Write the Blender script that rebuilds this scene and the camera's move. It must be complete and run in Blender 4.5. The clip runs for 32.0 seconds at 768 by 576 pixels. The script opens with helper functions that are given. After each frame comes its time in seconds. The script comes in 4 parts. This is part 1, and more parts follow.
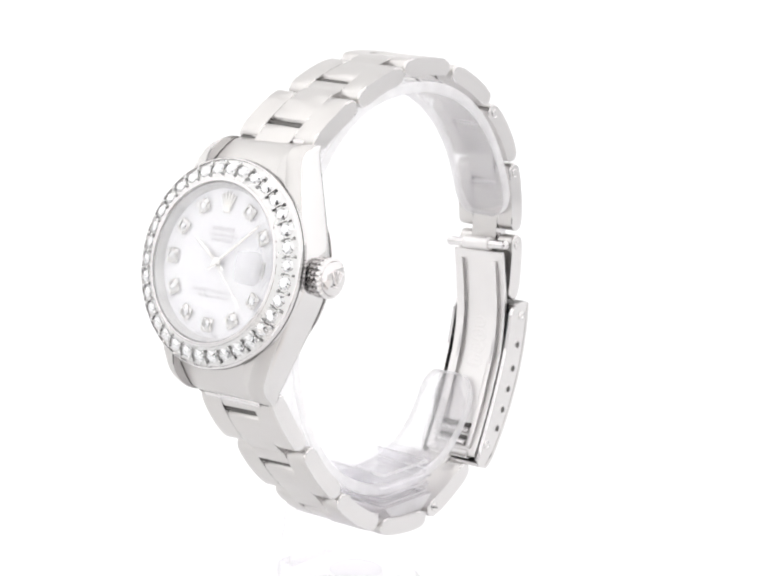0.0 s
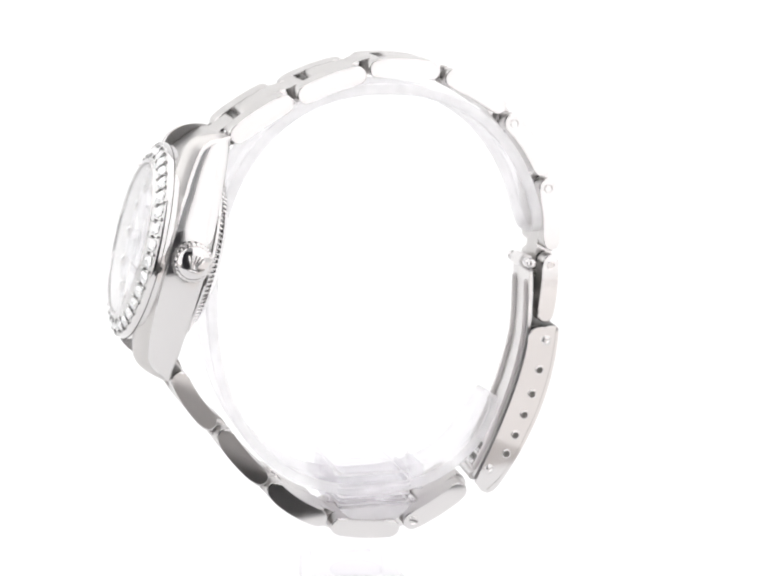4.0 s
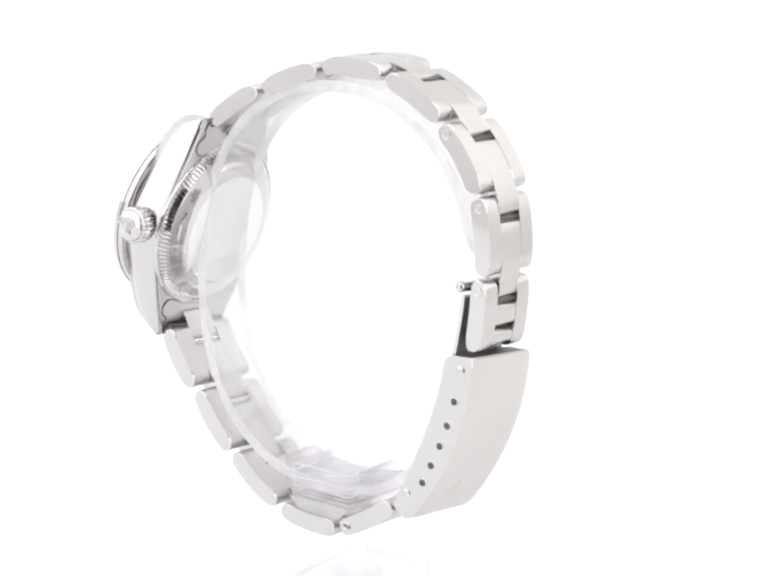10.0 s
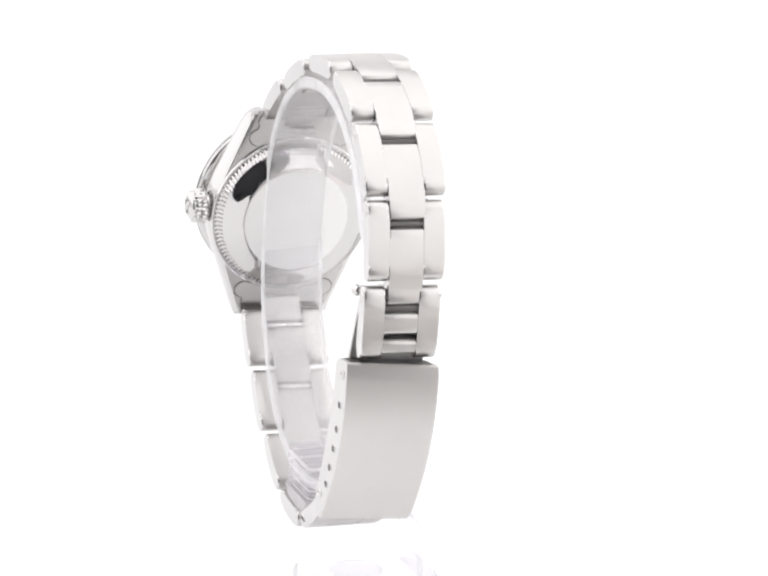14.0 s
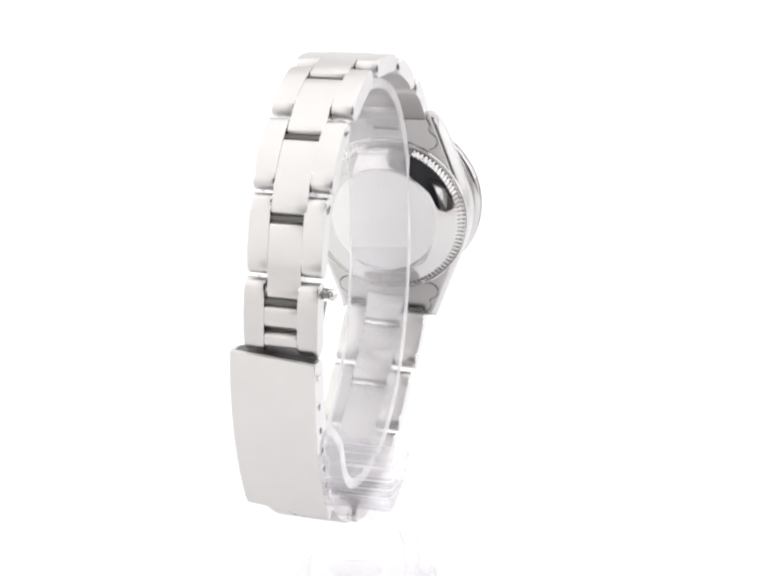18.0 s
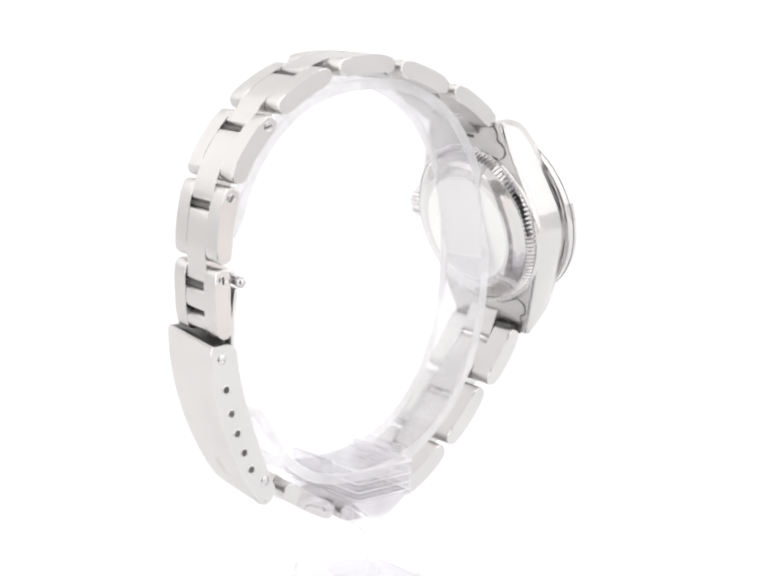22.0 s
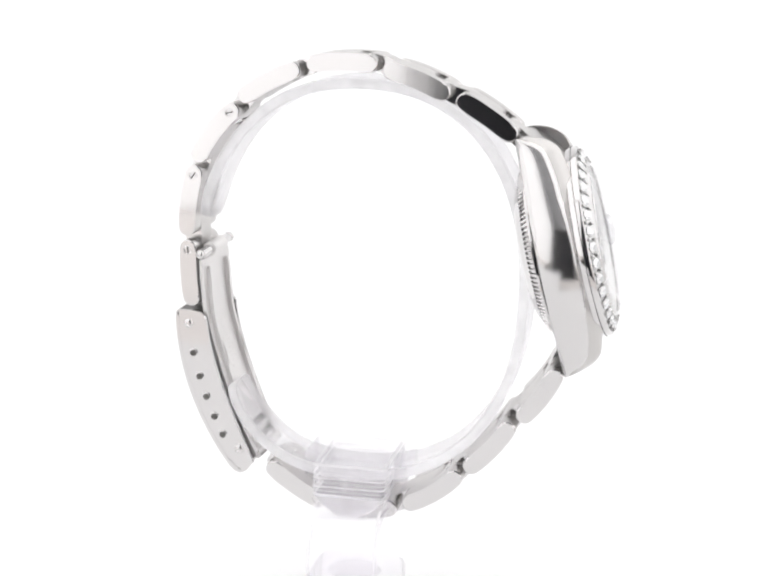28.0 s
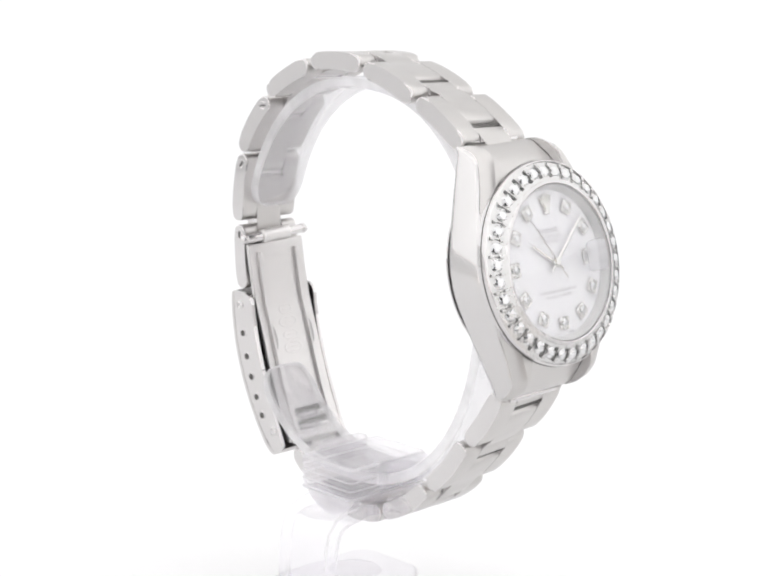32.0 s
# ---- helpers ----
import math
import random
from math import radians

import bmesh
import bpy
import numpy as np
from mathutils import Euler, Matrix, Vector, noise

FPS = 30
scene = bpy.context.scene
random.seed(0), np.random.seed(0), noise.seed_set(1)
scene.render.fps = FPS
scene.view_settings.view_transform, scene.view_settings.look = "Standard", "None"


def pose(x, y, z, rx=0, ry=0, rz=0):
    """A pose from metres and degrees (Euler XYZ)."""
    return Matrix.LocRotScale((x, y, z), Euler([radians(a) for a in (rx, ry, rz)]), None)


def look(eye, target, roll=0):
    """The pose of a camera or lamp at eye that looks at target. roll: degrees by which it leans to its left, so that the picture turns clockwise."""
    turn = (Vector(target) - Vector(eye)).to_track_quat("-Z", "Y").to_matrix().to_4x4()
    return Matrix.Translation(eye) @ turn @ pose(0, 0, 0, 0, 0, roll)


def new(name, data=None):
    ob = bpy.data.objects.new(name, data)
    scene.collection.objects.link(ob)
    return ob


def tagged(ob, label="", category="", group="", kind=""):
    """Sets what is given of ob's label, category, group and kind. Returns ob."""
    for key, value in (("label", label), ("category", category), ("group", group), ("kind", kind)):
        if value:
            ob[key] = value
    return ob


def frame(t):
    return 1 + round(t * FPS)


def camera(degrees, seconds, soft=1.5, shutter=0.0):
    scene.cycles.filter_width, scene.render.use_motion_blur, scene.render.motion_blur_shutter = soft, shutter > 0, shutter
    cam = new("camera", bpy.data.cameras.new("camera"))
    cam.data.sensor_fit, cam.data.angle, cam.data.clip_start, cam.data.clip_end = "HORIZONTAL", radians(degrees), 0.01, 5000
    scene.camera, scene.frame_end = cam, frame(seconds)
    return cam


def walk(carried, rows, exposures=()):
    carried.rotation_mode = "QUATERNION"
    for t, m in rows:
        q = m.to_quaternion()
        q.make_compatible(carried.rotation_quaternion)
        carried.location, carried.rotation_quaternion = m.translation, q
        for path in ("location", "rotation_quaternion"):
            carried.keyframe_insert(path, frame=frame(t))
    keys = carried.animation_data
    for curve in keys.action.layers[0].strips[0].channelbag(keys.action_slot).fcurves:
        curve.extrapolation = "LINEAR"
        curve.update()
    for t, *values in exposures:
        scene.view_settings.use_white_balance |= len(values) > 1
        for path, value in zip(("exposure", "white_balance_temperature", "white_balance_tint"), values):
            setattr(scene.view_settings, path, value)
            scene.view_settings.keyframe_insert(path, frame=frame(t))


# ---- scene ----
# One unit of the plan is a millimetre; MM turns it into metres. The table top is z = 0 and the
# turning axis of the display is x = y = 0. Heights in the plan count down from LENS_H.
MM = 0.001
LENS_H = 104.0
cam = camera(23.85, 32.0, soft=2.5)
EYE = pose(0.0, -0.2422, 0.0959, 78.236, -1.594, -0.355)
walk(cam, [(0.0, EYE), (32.0, EYE)], [(0.0, -1.95), (25.0, -1.95), (28.0, -2.03), (32.0, -2.14)])

# turn of the display about its axis: seconds, degrees
TURN = [(t, 51.62 - 8.603 * t) for t in (0.0, 4.0, 8.0, 12.0, 16.0, 20.0, 24.0, 28.0, 32.0)]

# ---- light ----
world = bpy.data.worlds.new("studio_air")
scene.world = world
world.use_nodes = True
world.node_tree.nodes["Background"].inputs["Color"].default_value = (0.02, 0.02, 0.022, 1)
world.node_tree.nodes["Background"].inputs["Strength"].default_value = 1.0


def softbox(name, size_x, size_y, power, eye, target, tint=(1, 1, 1)):
    data = bpy.data.lights.new(name, "AREA")
    data.shape, data.size, data.size_y, data.energy, data.color = "RECTANGLE", size_x, size_y, power, tint
    ob = new(name, data)
    ob.matrix_world = look(eye, target)
    return ob


softbox("ceiling_light", 0.76, 0.74, 5.0, (0, 0.06, 0.585), (0, 0.061, 0), (1.0, 0.99, 0.98))
softbox("side_light", 0.80, 0.54, 2.7, (-0.37, 0.12, 0.30), (0, 0.12, 0.24))
softbox("front_light", 0.29, 0.56, 1.4, (-0.248, -0.305, 0.27), (-0.248, 0.0, 0.27))
softbox("front_light", 0.29, 0.56, 1.4, (0.248, -0.305, 0.27), (0.248, 0.0, 0.27))
softbox("side_light", 0.80, 0.54, 2.7, (0.37, 0.12, 0.30), (0, 0.12, 0.24))


# ---- materials ----
def material(name):
    m = bpy.data.materials.new(name)
    m.use_nodes = True
    return m, m.node_tree.nodes, m.node_tree.links, m.node_tree.nodes["Principled BSDF"]


def steel(name, color, rough, stretch=(400, 400, 400), vary=0.08, bump=0.0, spots=0.02):
    """Stainless steel: grain stretched along the brushing, and soft handling smears."""
    m, n, l, b = material(name)
    b.inputs["Metallic"].default_value = 1.0
    tc = n.new("ShaderNodeTexCoord")
    mp = n.new("ShaderNodeMapping")
    mp.inputs["Scale"].default_value = stretch
    gr = n.new("ShaderNodeTexNoise")
    gr.inputs["Scale"].default_value, gr.inputs["Detail"].default_value = 1.0, 4.0
    sm = n.new("ShaderNodeTexNoise")
    sm.inputs["Scale"].default_value, sm.inputs["Detail"].default_value = 160.0, 3.0
    l.new(tc.outputs["Object"], mp.inputs["Vector"])
    l.new(mp.outputs["Vector"], gr.inputs["Vector"])
    l.new(tc.outputs["Object"], sm.inputs["Vector"])
    r1 = n.new("ShaderNodeMapRange")
    r1.inputs["To Min"].default_value, r1.inputs["To Max"].default_value = max(0.01, rough - vary), rough + vary
    l.new(gr.outputs["Fac"], r1.inputs["Value"])
    l.new(r1.outputs["Result"], b.inputs["Roughness"])
    r2 = n.new("ShaderNodeMix")
    r2.data_type = "RGBA"
    r2.inputs["A"].default_value = (*[c * (1 - spots) for c in color], 1)
    r2.inputs["B"].default_value = (*[min(1, c * (1 + spots)) for c in color], 1)
    l.new(sm.outputs["Fac"], r2.inputs["Factor"])
    l.new(r2.outputs["Result"], b.inputs["Base Color"])
    if bump:
        bp = n.new("ShaderNodeBump")
        bp.inputs["Strength"].default_value, bp.inputs["Distance"].default_value = bump, 0.00003
        l.new(gr.outputs["Fac"], bp.inputs["Height"])
        l.new(bp.outputs["Normal"], b.inputs["Normal"])
    return m


POLISHED = steel("polished_steel", (0.635, 0.620, 0.618), 0.06, vary=0.025, spots=0.03)
POLISHED_CASE = steel("polished_case_steel", (0.62, 0.607, 0.604), 0.17, vary=0.03, spots=0.03)
BRUSHED = steel("brushed_steel", (0.565, 0.549, 0.538), 0.33, (60, 16000, 60), 0.06, 0.12, 0.05)
CLASP_STEEL = steel("fine_brushed_clasp_steel", (0.62, 0.603, 0.59), 0.38, (60, 16000, 60), 0.05, 0.06, 0.04)
BRUSHED_CASE = steel("brushed_case_steel", (0.545, 0.53, 0.52), 0.32, (60, 16000, 60), 0.04, 0.04, 0.03)
SATIN = steel("satin_steel", (0.71, 0.694, 0.688), 0.42, (100, 9000, 100), 0.06, 0.08, 0.04)
SATIN_BACK = steel("satin_back_steel", (0.80, 0.795, 0.785), 0.42, vary=0.04, spots=0.02)
# Near-black copy of the steel: shade of gaps and hollows put into colour.
DARK_STEEL = steel("shaded_gap_steel", (0.13, 0.125, 0.12), 0.45, vary=0.1, spots=0.1)
RECESS = steel("shaded_bezel_steel", (0.60, 0.595, 0.59), 0.26, vary=0.08, spots=0.08)
FLANGE_STEEL = steel("matt_inner_ring", (0.84, 0.835, 0.83), 0.5, vary=0.05)
MARKER = steel("marker_silver", (0.80, 0.79, 0.775), 0.25, vary=0.05)
SILVER = steel("applied_silver", (0.80, 0.79, 0.765), 0.14, vary=0.05)


def glass(name, color, ior, rough=0.0, through_part=1.0, mirror=0.0):
    m, n, l, b = material(name)
    b.inputs["Base Color"].default_value = (*color, 1)
    b.inputs["Transmission Weight"].default_value = through_part
    b.inputs["IOR"].default_value = ior
    b.inputs["Metallic"].default_value = mirror
    b.inputs["Roughness"].default_value = rough
    return m


def clear(name, tint, gloss, edge, rough, milk=0.0, cloud=(0.95, 0.945, 0.975)):
    """Clear plastic or crystal: lets light straight through, with gloss that grows towards grazing angles
    and a share of cloudiness, which stands in for glare on the date magnifier."""
    m, n, l, b = material(name)
    n.remove(b)
    tr, gl, mx = n.new("ShaderNodeBsdfTransparent"), n.new("ShaderNodeBsdfGlossy"), n.new("ShaderNodeMixShader")
    tr.inputs["Color"].default_value = (*tint, 1)
    gl.inputs["Roughness"].default_value = rough
    lw, pw, ma = n.new("ShaderNodeLayerWeight"), n.new("ShaderNodeMath"), n.new("ShaderNodeMath")
    pw.operation, pw.inputs[1].default_value = "POWER", 4.0
    ma.operation, ma.inputs[1].default_value, ma.inputs[2].default_value = "MULTIPLY_ADD", edge, gloss
    l.new(lw.outputs["Facing"], pw.inputs[0])
    l.new(pw.outputs[0], ma.inputs[0])
    l.new(ma.outputs[0], mx.inputs["Fac"])
    body = tr
    if milk:
        df, tl = n.new("ShaderNodeBsdfDiffuse"), n.new("ShaderNodeBsdfTranslucent")
        both, body = n.new("ShaderNodeMixShader"), n.new("ShaderNodeMixShader")
        df.inputs["Color"].default_value = tl.inputs["Color"].default_value = (*cloud, 1)
        both.inputs["Fac"].default_value = 0.4
        no, mr, tc = n.new("ShaderNodeTexNoise"), n.new("ShaderNodeMapRange"), n.new("ShaderNodeTexCoord")
        no.inputs["Scale"].default_value, no.inputs["Detail"].default_value = 220.0, 3.0
        mr.inputs["To Min"].default_value, mr.inputs["To Max"].default_value = milk * 0.6, milk * 1.4
        l.new(tc.outputs["Object"], no.inputs["Vector"])
        l.new(no.outputs["Fac"], mr.inputs["Value"])
        l.new(mr.outputs["Result"], body.inputs["Fac"])
        l.new(df.outputs[0], both.inputs[1])
        l.new(tl.outputs[0], both.inputs[2])
        l.new(tr.outputs[0], body.inputs[1])
        l.new(both.outputs[0], body.inputs[2])
    l.new(body.outputs[0], mx.inputs[1])
    l.new(gl.outputs[0], mx.inputs[2])
    l.new(mx.outputs[0], n["Material Output"].inputs["Surface"])
    return m




def cast_acrylic(name, tint, ior, rough, straight, cloud=0.0):
    """Thin clear acrylic: part of the light goes straight through, part is bent and mirrored as in glass, a white share
    stands for cloudy sawn edges and for the veil of reflections.
    """
    m, n, l, b = material(name)
    n.remove(b)
    gl, tr, mx = n.new("ShaderNodeBsdfGlass"), n.new("ShaderNodeBsdfTransparent"), n.new("ShaderNodeMixShader")
    gl.inputs["Color"].default_value = tr.inputs["Color"].default_value = (*tint, 1)
    gl.inputs["IOR"].default_value, gl.inputs["Roughness"].default_value = ior, rough
    mx.inputs["Fac"].default_value = straight
    l.new(gl.outputs[0], mx.inputs[1])
    l.new(tr.outputs[0], mx.inputs[2])
    last = mx
    if cloud:
        tl, df, both, last = n.new("ShaderNodeBsdfTranslucent"), n.new("ShaderNodeBsdfDiffuse"), n.new("ShaderNodeMixShader"), n.new("ShaderNodeMixShader")
        tl.inputs["Color"].default_value = df.inputs["Color"].default_value = (1.0, 0.995, 1.0, 1)
        no, mr, tc = n.new("ShaderNodeTexNoise"), n.new("ShaderNodeMapRange"), n.new("ShaderNodeTexCoord")
        no.inputs["Scale"].default_value, no.inputs["Detail"].default_value = 240.0, 3.0
        mr.inputs["To Min"].default_value, mr.inputs["To Max"].default_value = cloud * 0.7, cloud * 1.3
        l.new(tc.outputs["Object"], no.inputs["Vector"])
        l.new(no.outputs["Fac"], mr.inputs["Value"])
        l.new(mr.outputs["Result"], last.inputs["Fac"])
        l.new(tl.outputs[0], both.inputs[1])
        l.new(df.outputs[0], both.inputs[2])
        l.new(mx.outputs[0], last.inputs[1])
        l.new(both.outputs[0], last.inputs[2])
    l.new(last.outputs[0], n["Material Output"].inputs["Surface"])
    return m


ACRYLIC_GLASS = cast_acrylic("cast_acrylic", (0.995, 0.993, 1.0), 1.3, 0.0, 0.84, 0.17)
ACRYLIC_RIM = cast_acrylic("cast_acrylic_edge", (0.99, 0.985, 1.0), 1.3, 0.2, 0.55, 0.62)
ACRYLIC_BLOCK = cast_acrylic("moulded_acrylic", (0.995, 0.99, 1.0), 1.17, 0.05, 0.76, 0.14)
ACRYLIC_POST = cast_acrylic("bent_sheet_acrylic", (0.995, 0.99, 1.0), 1.15, 0.05, 0.80, 0.025)
SAPPHIRE = clear("watch_crystal", (0.99, 0.99, 0.992), 0.03, 0.4, 0.01)
# Milk whitens this lens in place of its glare.
MAGNIFIER = clear("magnifier_crystal", (0.99, 0.99, 0.992), 0.07, 0.5, 0.02, 0.26)
DIAMOND = glass("diamond", (0.80, 0.80, 0.805), 2.4, 0.02, 0.6, 0.78)


def plain(name, color, rough, amount=0.06, scale=30.0, coat=0.0):
    m, n, l, b = material(name)
    no = n.new("ShaderNodeTexNoise")
    no.inputs["Scale"].default_value, no.inputs["Detail"].default_value = scale, 5.0
    tc = n.new("ShaderNodeTexCoord")
    l.new(tc.outputs["Object"], no.inputs["Vector"])
    mx = n.new("ShaderNodeMix")
    mx.data_type = "RGBA"
    mx.inputs["A"].default_value = (*[c * (1 - amount) for c in color], 1)
    mx.inputs["B"].default_value = (*[min(1, c * (1 + amount)) for c in color], 1)
    l.new(no.outputs["Fac"], mx.inputs["Factor"])
    l.new(mx.outputs["Result"], b.inputs["Base Color"])
    b.inputs["Roughness"].default_value = rough
    b.inputs["Coat Weight"].default_value = coat
    return m


def pearl_material():
    """Mother-of-pearl: cloudy white shot with faint lilac and cream."""
    m, n, l, b = material("mother_of_pearl")
    tc = n.new("ShaderNodeTexCoord")
    no = n.new("ShaderNodeTexNoise")
    no.inputs["Scale"].default_value, no.inputs["Detail"].default_value = 260.0, 5.0
    no.inputs["Distortion"].default_value = 1.2
    ra = n.new("ShaderNodeValToRGB")
    ra.color_ramp.elements[0].position, ra.color_ramp.elements[1].position = 0.3, 0.7
    ra.color_ramp.elements[0].color = (0.95, 0.94, 0.97, 1)
    ra.color_ramp.elements[1].color = (0.985, 0.98, 0.99, 1)
    l.new(tc.outputs["Object"], no.inputs["Vector"])
    l.new(no.outputs["Fac"], ra.inputs["Fac"])
    l.new(ra.outputs["Color"], b.inputs["Base Color"])
    b.inputs["Roughness"].default_value = 0.22
    b.inputs["Sheen Weight"].default_value = 0.1
    return m


PEARL = pearl_material()
WHITE_SWEEP = plain("white_backdrop", (0.91, 0.91, 0.916), 0.7, 0.01, 6.0)
WHITE_WALL = plain("white_tent_cloth", (0.92, 0.92, 0.922), 0.8, 0.02, 12.0)
WARM_PANEL = plain("warm_white_panel", (0.92, 0.885, 0.865), 0.8, 0.03, 12.0)
GREY_WALL = plain("pale_grey_cloth", (0.80, 0.80, 0.805), 0.8, 0.03, 12.0)
BLACK = plain("unseen_dark_lining", (0.15, 0.15, 0.165), 0.8, 0.1, 40.0)
MID_GREY = plain("mid_grey_panel", (0.34, 0.34, 0.35), 0.8, 0.05, 12.0)
PRINT = plain("grey_print", (0.55, 0.535, 0.54), 0.5, 0.05, 300.0)
DATE_WHITE = plain("date_disc_white", (0.85, 0.85, 0.84), 0.4, 0.02, 300.0)


# ---- mesh helpers ----
def finish(bm, sharp=38.0):
    bmesh.ops.recalc_face_normals(bm, faces=bm.faces)
    bm.normal_update()
    lim = radians(sharp)
    for e in bm.edges:
        e.smooth = not (len(e.link_faces) == 2 and e.calc_face_angle(0.0) > lim)
    for f in bm.faces:
        f.smooth = len(f.verts) <= 4


def part(name, bm, mats, parent, label="", sharp=38.0):
    """Links a bmesh, given in millimetres, as one mesh object under a thing or a part."""
    finish(bm, sharp)
    bmesh.ops.scale(bm, vec=(MM, MM, MM), verts=bm.verts)
    me = bpy.data.meshes.new(name)
    bm.to_mesh(me)
    bm.free()
    for m in (mats if isinstance(mats, (list, tuple)) else [mats]):
        me.materials.append(m)
    ob = new(name, me)
    ob.parent = parent
    if label:
        tagged(ob, label)
    return ob


def add_loops(bm, loops, closed=True, cap=True):
    """Skins a row of equal loops of points."""
    rows = [[bm.verts.new(p) for p in loop] for loop in loops]
    k = len(rows[0])
    for a, b in zip(rows, rows[1:]):
        for i in range(k if closed else k - 1):
            bm.faces.new((a[i], a[(i + 1) % k], b[(i + 1) % k], b[i]))
    if cap and closed:
        bm.faces.new(rows[0])
        bm.faces.new(rows[-1])
    return rows


def lathe(profile, segs, bm=None, wave=None):
    """Turns (radius, height) points about z; wave(i, j) scales the radius of point j at step i."""
    bm = bm or bmesh.new()
    rings = []
    for i in range(segs):
        a = 2 * math.pi * i / segs
        ring = []
        for j, (r, h) in enumerate(profile):
            q = r * (wave(i, j) if wave else 1.0)
            ring.append((q * math.cos(a), q * math.sin(a), h))
        rings.append(ring)
    verts = [[bm.verts.new(p) for p in ring] for ring in rings]
    for i in range(segs):
        a, b = verts[i], verts[(i + 1) % segs]
        for j in range(len(profile) - 1):
            bm.faces.new((a[j], b[j], b[j + 1], a[j + 1]))
    return bm


def close_lathe(bm):
    bmesh.ops.holes_fill(bm, edges=[e for e in bm.edges if len(e.link_faces) == 1], sides=0)
    return bm


def rod(p, q, r, segs=20, dome=0.25):
    """A round bar from p to q with eased ends."""
    p, q = Vector(p), Vector(q)
    n = (q - p).length
    bm = lathe([(r * 0.55, 0), (r * 0.9, dome * 0.3), (r, dome), (r, n - dome), (r * 0.9, n - dome * 0.3), (r * 0.55, n)], segs)
    close_lathe(bm)
    bm.transform(Matrix.Translation(p) @ (q - p).to_track_quat("Z", "Y").to_matrix().to_4x4())
    return bm


def rounded_box(sx, sy, sz, bev, segs=2):
    bm = bmesh.new()
    bmesh.ops.create_cube(bm, size=1.0)
    bmesh.ops.scale(bm, vec=(sx, sy, sz), verts=bm.verts)
    bmesh.ops.bevel(bm, geom=bm.edges[:], offset=bev, segments=segs, profile=0.5, affect="EDGES")
    return bm


def join_bm(bm, other):
    me = bpy.data.meshes.new("tmp")
    other.to_mesh(me)
    other.free()
    bm.from_mesh(me)
    bpy.data.meshes.remove(me)
    return bm


# ---- the tent and its white sweep ----
def setting(name, bm, mat, label, category, sharp=30):
    ob = part(name, bm, mat, None, sharp=sharp)
    return tagged(ob, label, category, kind="structure")


def slab(x0, x1, y0, y1, z0, z1):
    bm = bmesh.new()
    bmesh.ops.create_cube(bm, size=1.0)
    bmesh.ops.scale(bm, vec=(x1 - x0, y1 - y0, z1 - z0), verts=bm.verts)
    bmesh.ops.translate(bm, vec=((x0 + x1) / 2, (y0 + y1) / 2, (z0 + z1) / 2), verts=bm.verts)
    return bm


def build_setting():
    curve = [(-62.0, 0.0), (100.0, 0.0), (300.0, 0.0)]
    curve += [(300 + 250 * math.sin(a), 250 - 250 * math.cos(a)) for a in np.linspace(0, math.pi / 2, 25)[1:]]
    curve += [(550.0, 400.0), (550.0, 600.0)]
    bm = bmesh.new()
    loops = []
    # The unseen front edge is notched to set which steel sides mirror dark.
    for x, front in ((-400.0, -134.0), (4.0, -134.0), (16.0, -62.0), (400.0, -62.0)):
        run = [(front, 0.0)] + curve[1:]
        top = [(x, y, z) for y, z in run]
        low = [(x, y + (4 if z > 250 else 0), z - (4 if z <= 250 else 0)) for y, z in reversed(run)]
        loops.append(top + low)
    add_loops(bm, loops)
    setting("ground", bm, WHITE_SWEEP, "seamless white backdrop sweep curving from table to wall", "backdrop", 60)
    setting("wall_west", slab(-420, -402, -330, 570, -200, 600), WHITE_WALL, "plain white cloth side of the light tent", "wall")
    setting("wall_east", slab(402, 420, -330, 570, -200, 600), WHITE_WALL, "plain white cloth side of the light tent", "wall")
    setting("ceiling", slab(-420, 420, -330, 570, 602, 620), WHITE_WALL, "plain white cloth top of the light tent", "ceiling")
    # the front is open for the lens, with an unseen dark room behind for the steel to mirror
    bm = slab(-402, -97, -330, -312, -200, 600)
    join_bm(bm, slab(97, 402, -330, -312, -200, 600))
    setting("wall_south", bm, GREY_WALL, "pale grey cloth front of the light tent with a lens opening", "wall")
    # Unseen panels, added to warm and brighten the reflections in the clasp.
    bm = slab(-402, -100, -312, -66, -30, -12)
    join_bm(bm, slab(100, 402, -312, -66, -30, -12))
    join_bm(bm, slab(-98, 98, -140, -66, -40, -31))
    setting("unseen_warm_panel", bm, WARM_PANEL, "unseen warm white panels added for the steel to mirror", "cloth")
    # Unseen dark slabs, added to give the polished sides their black reflections.
    bm = slab(-402, 402, -330, -64, -218, -200)
    join_bm(bm, slab(-402, 402, -62, -58, -200, -6))
    join_bm(bm, slab(-120, 120, -520, -500, -218, 622))
    join_bm(bm, slab(-120, 120, -500, -332, -218, -200))
    join_bm(bm, slab(-120, 120, -500, -332, 604, 622))
    join_bm(bm, slab(-120, -100, -500, -332, -200, 604))
    join_bm(bm, slab(100, 120, -500, -332, -200, 604))
    # Unseen grey panel, added so the case side mirrors grey instead of black.
    setting("curtain", slab(-97, 97, -330, -316, 240, 600), MID_GREY, "unseen mid grey panel added above the lens opening for reflections", "curtain")
    setting("floor", bm, BLACK, "unseen dark lining below the table edge and behind the lens", "floor")


build_setting()


# ---- the wristwatch ----
watch = tagged(new("wristwatch"), "polished and brushed steel wristwatch with diamond bezel on a clear stand", "watch")
watch.empty_display_size = 0.01


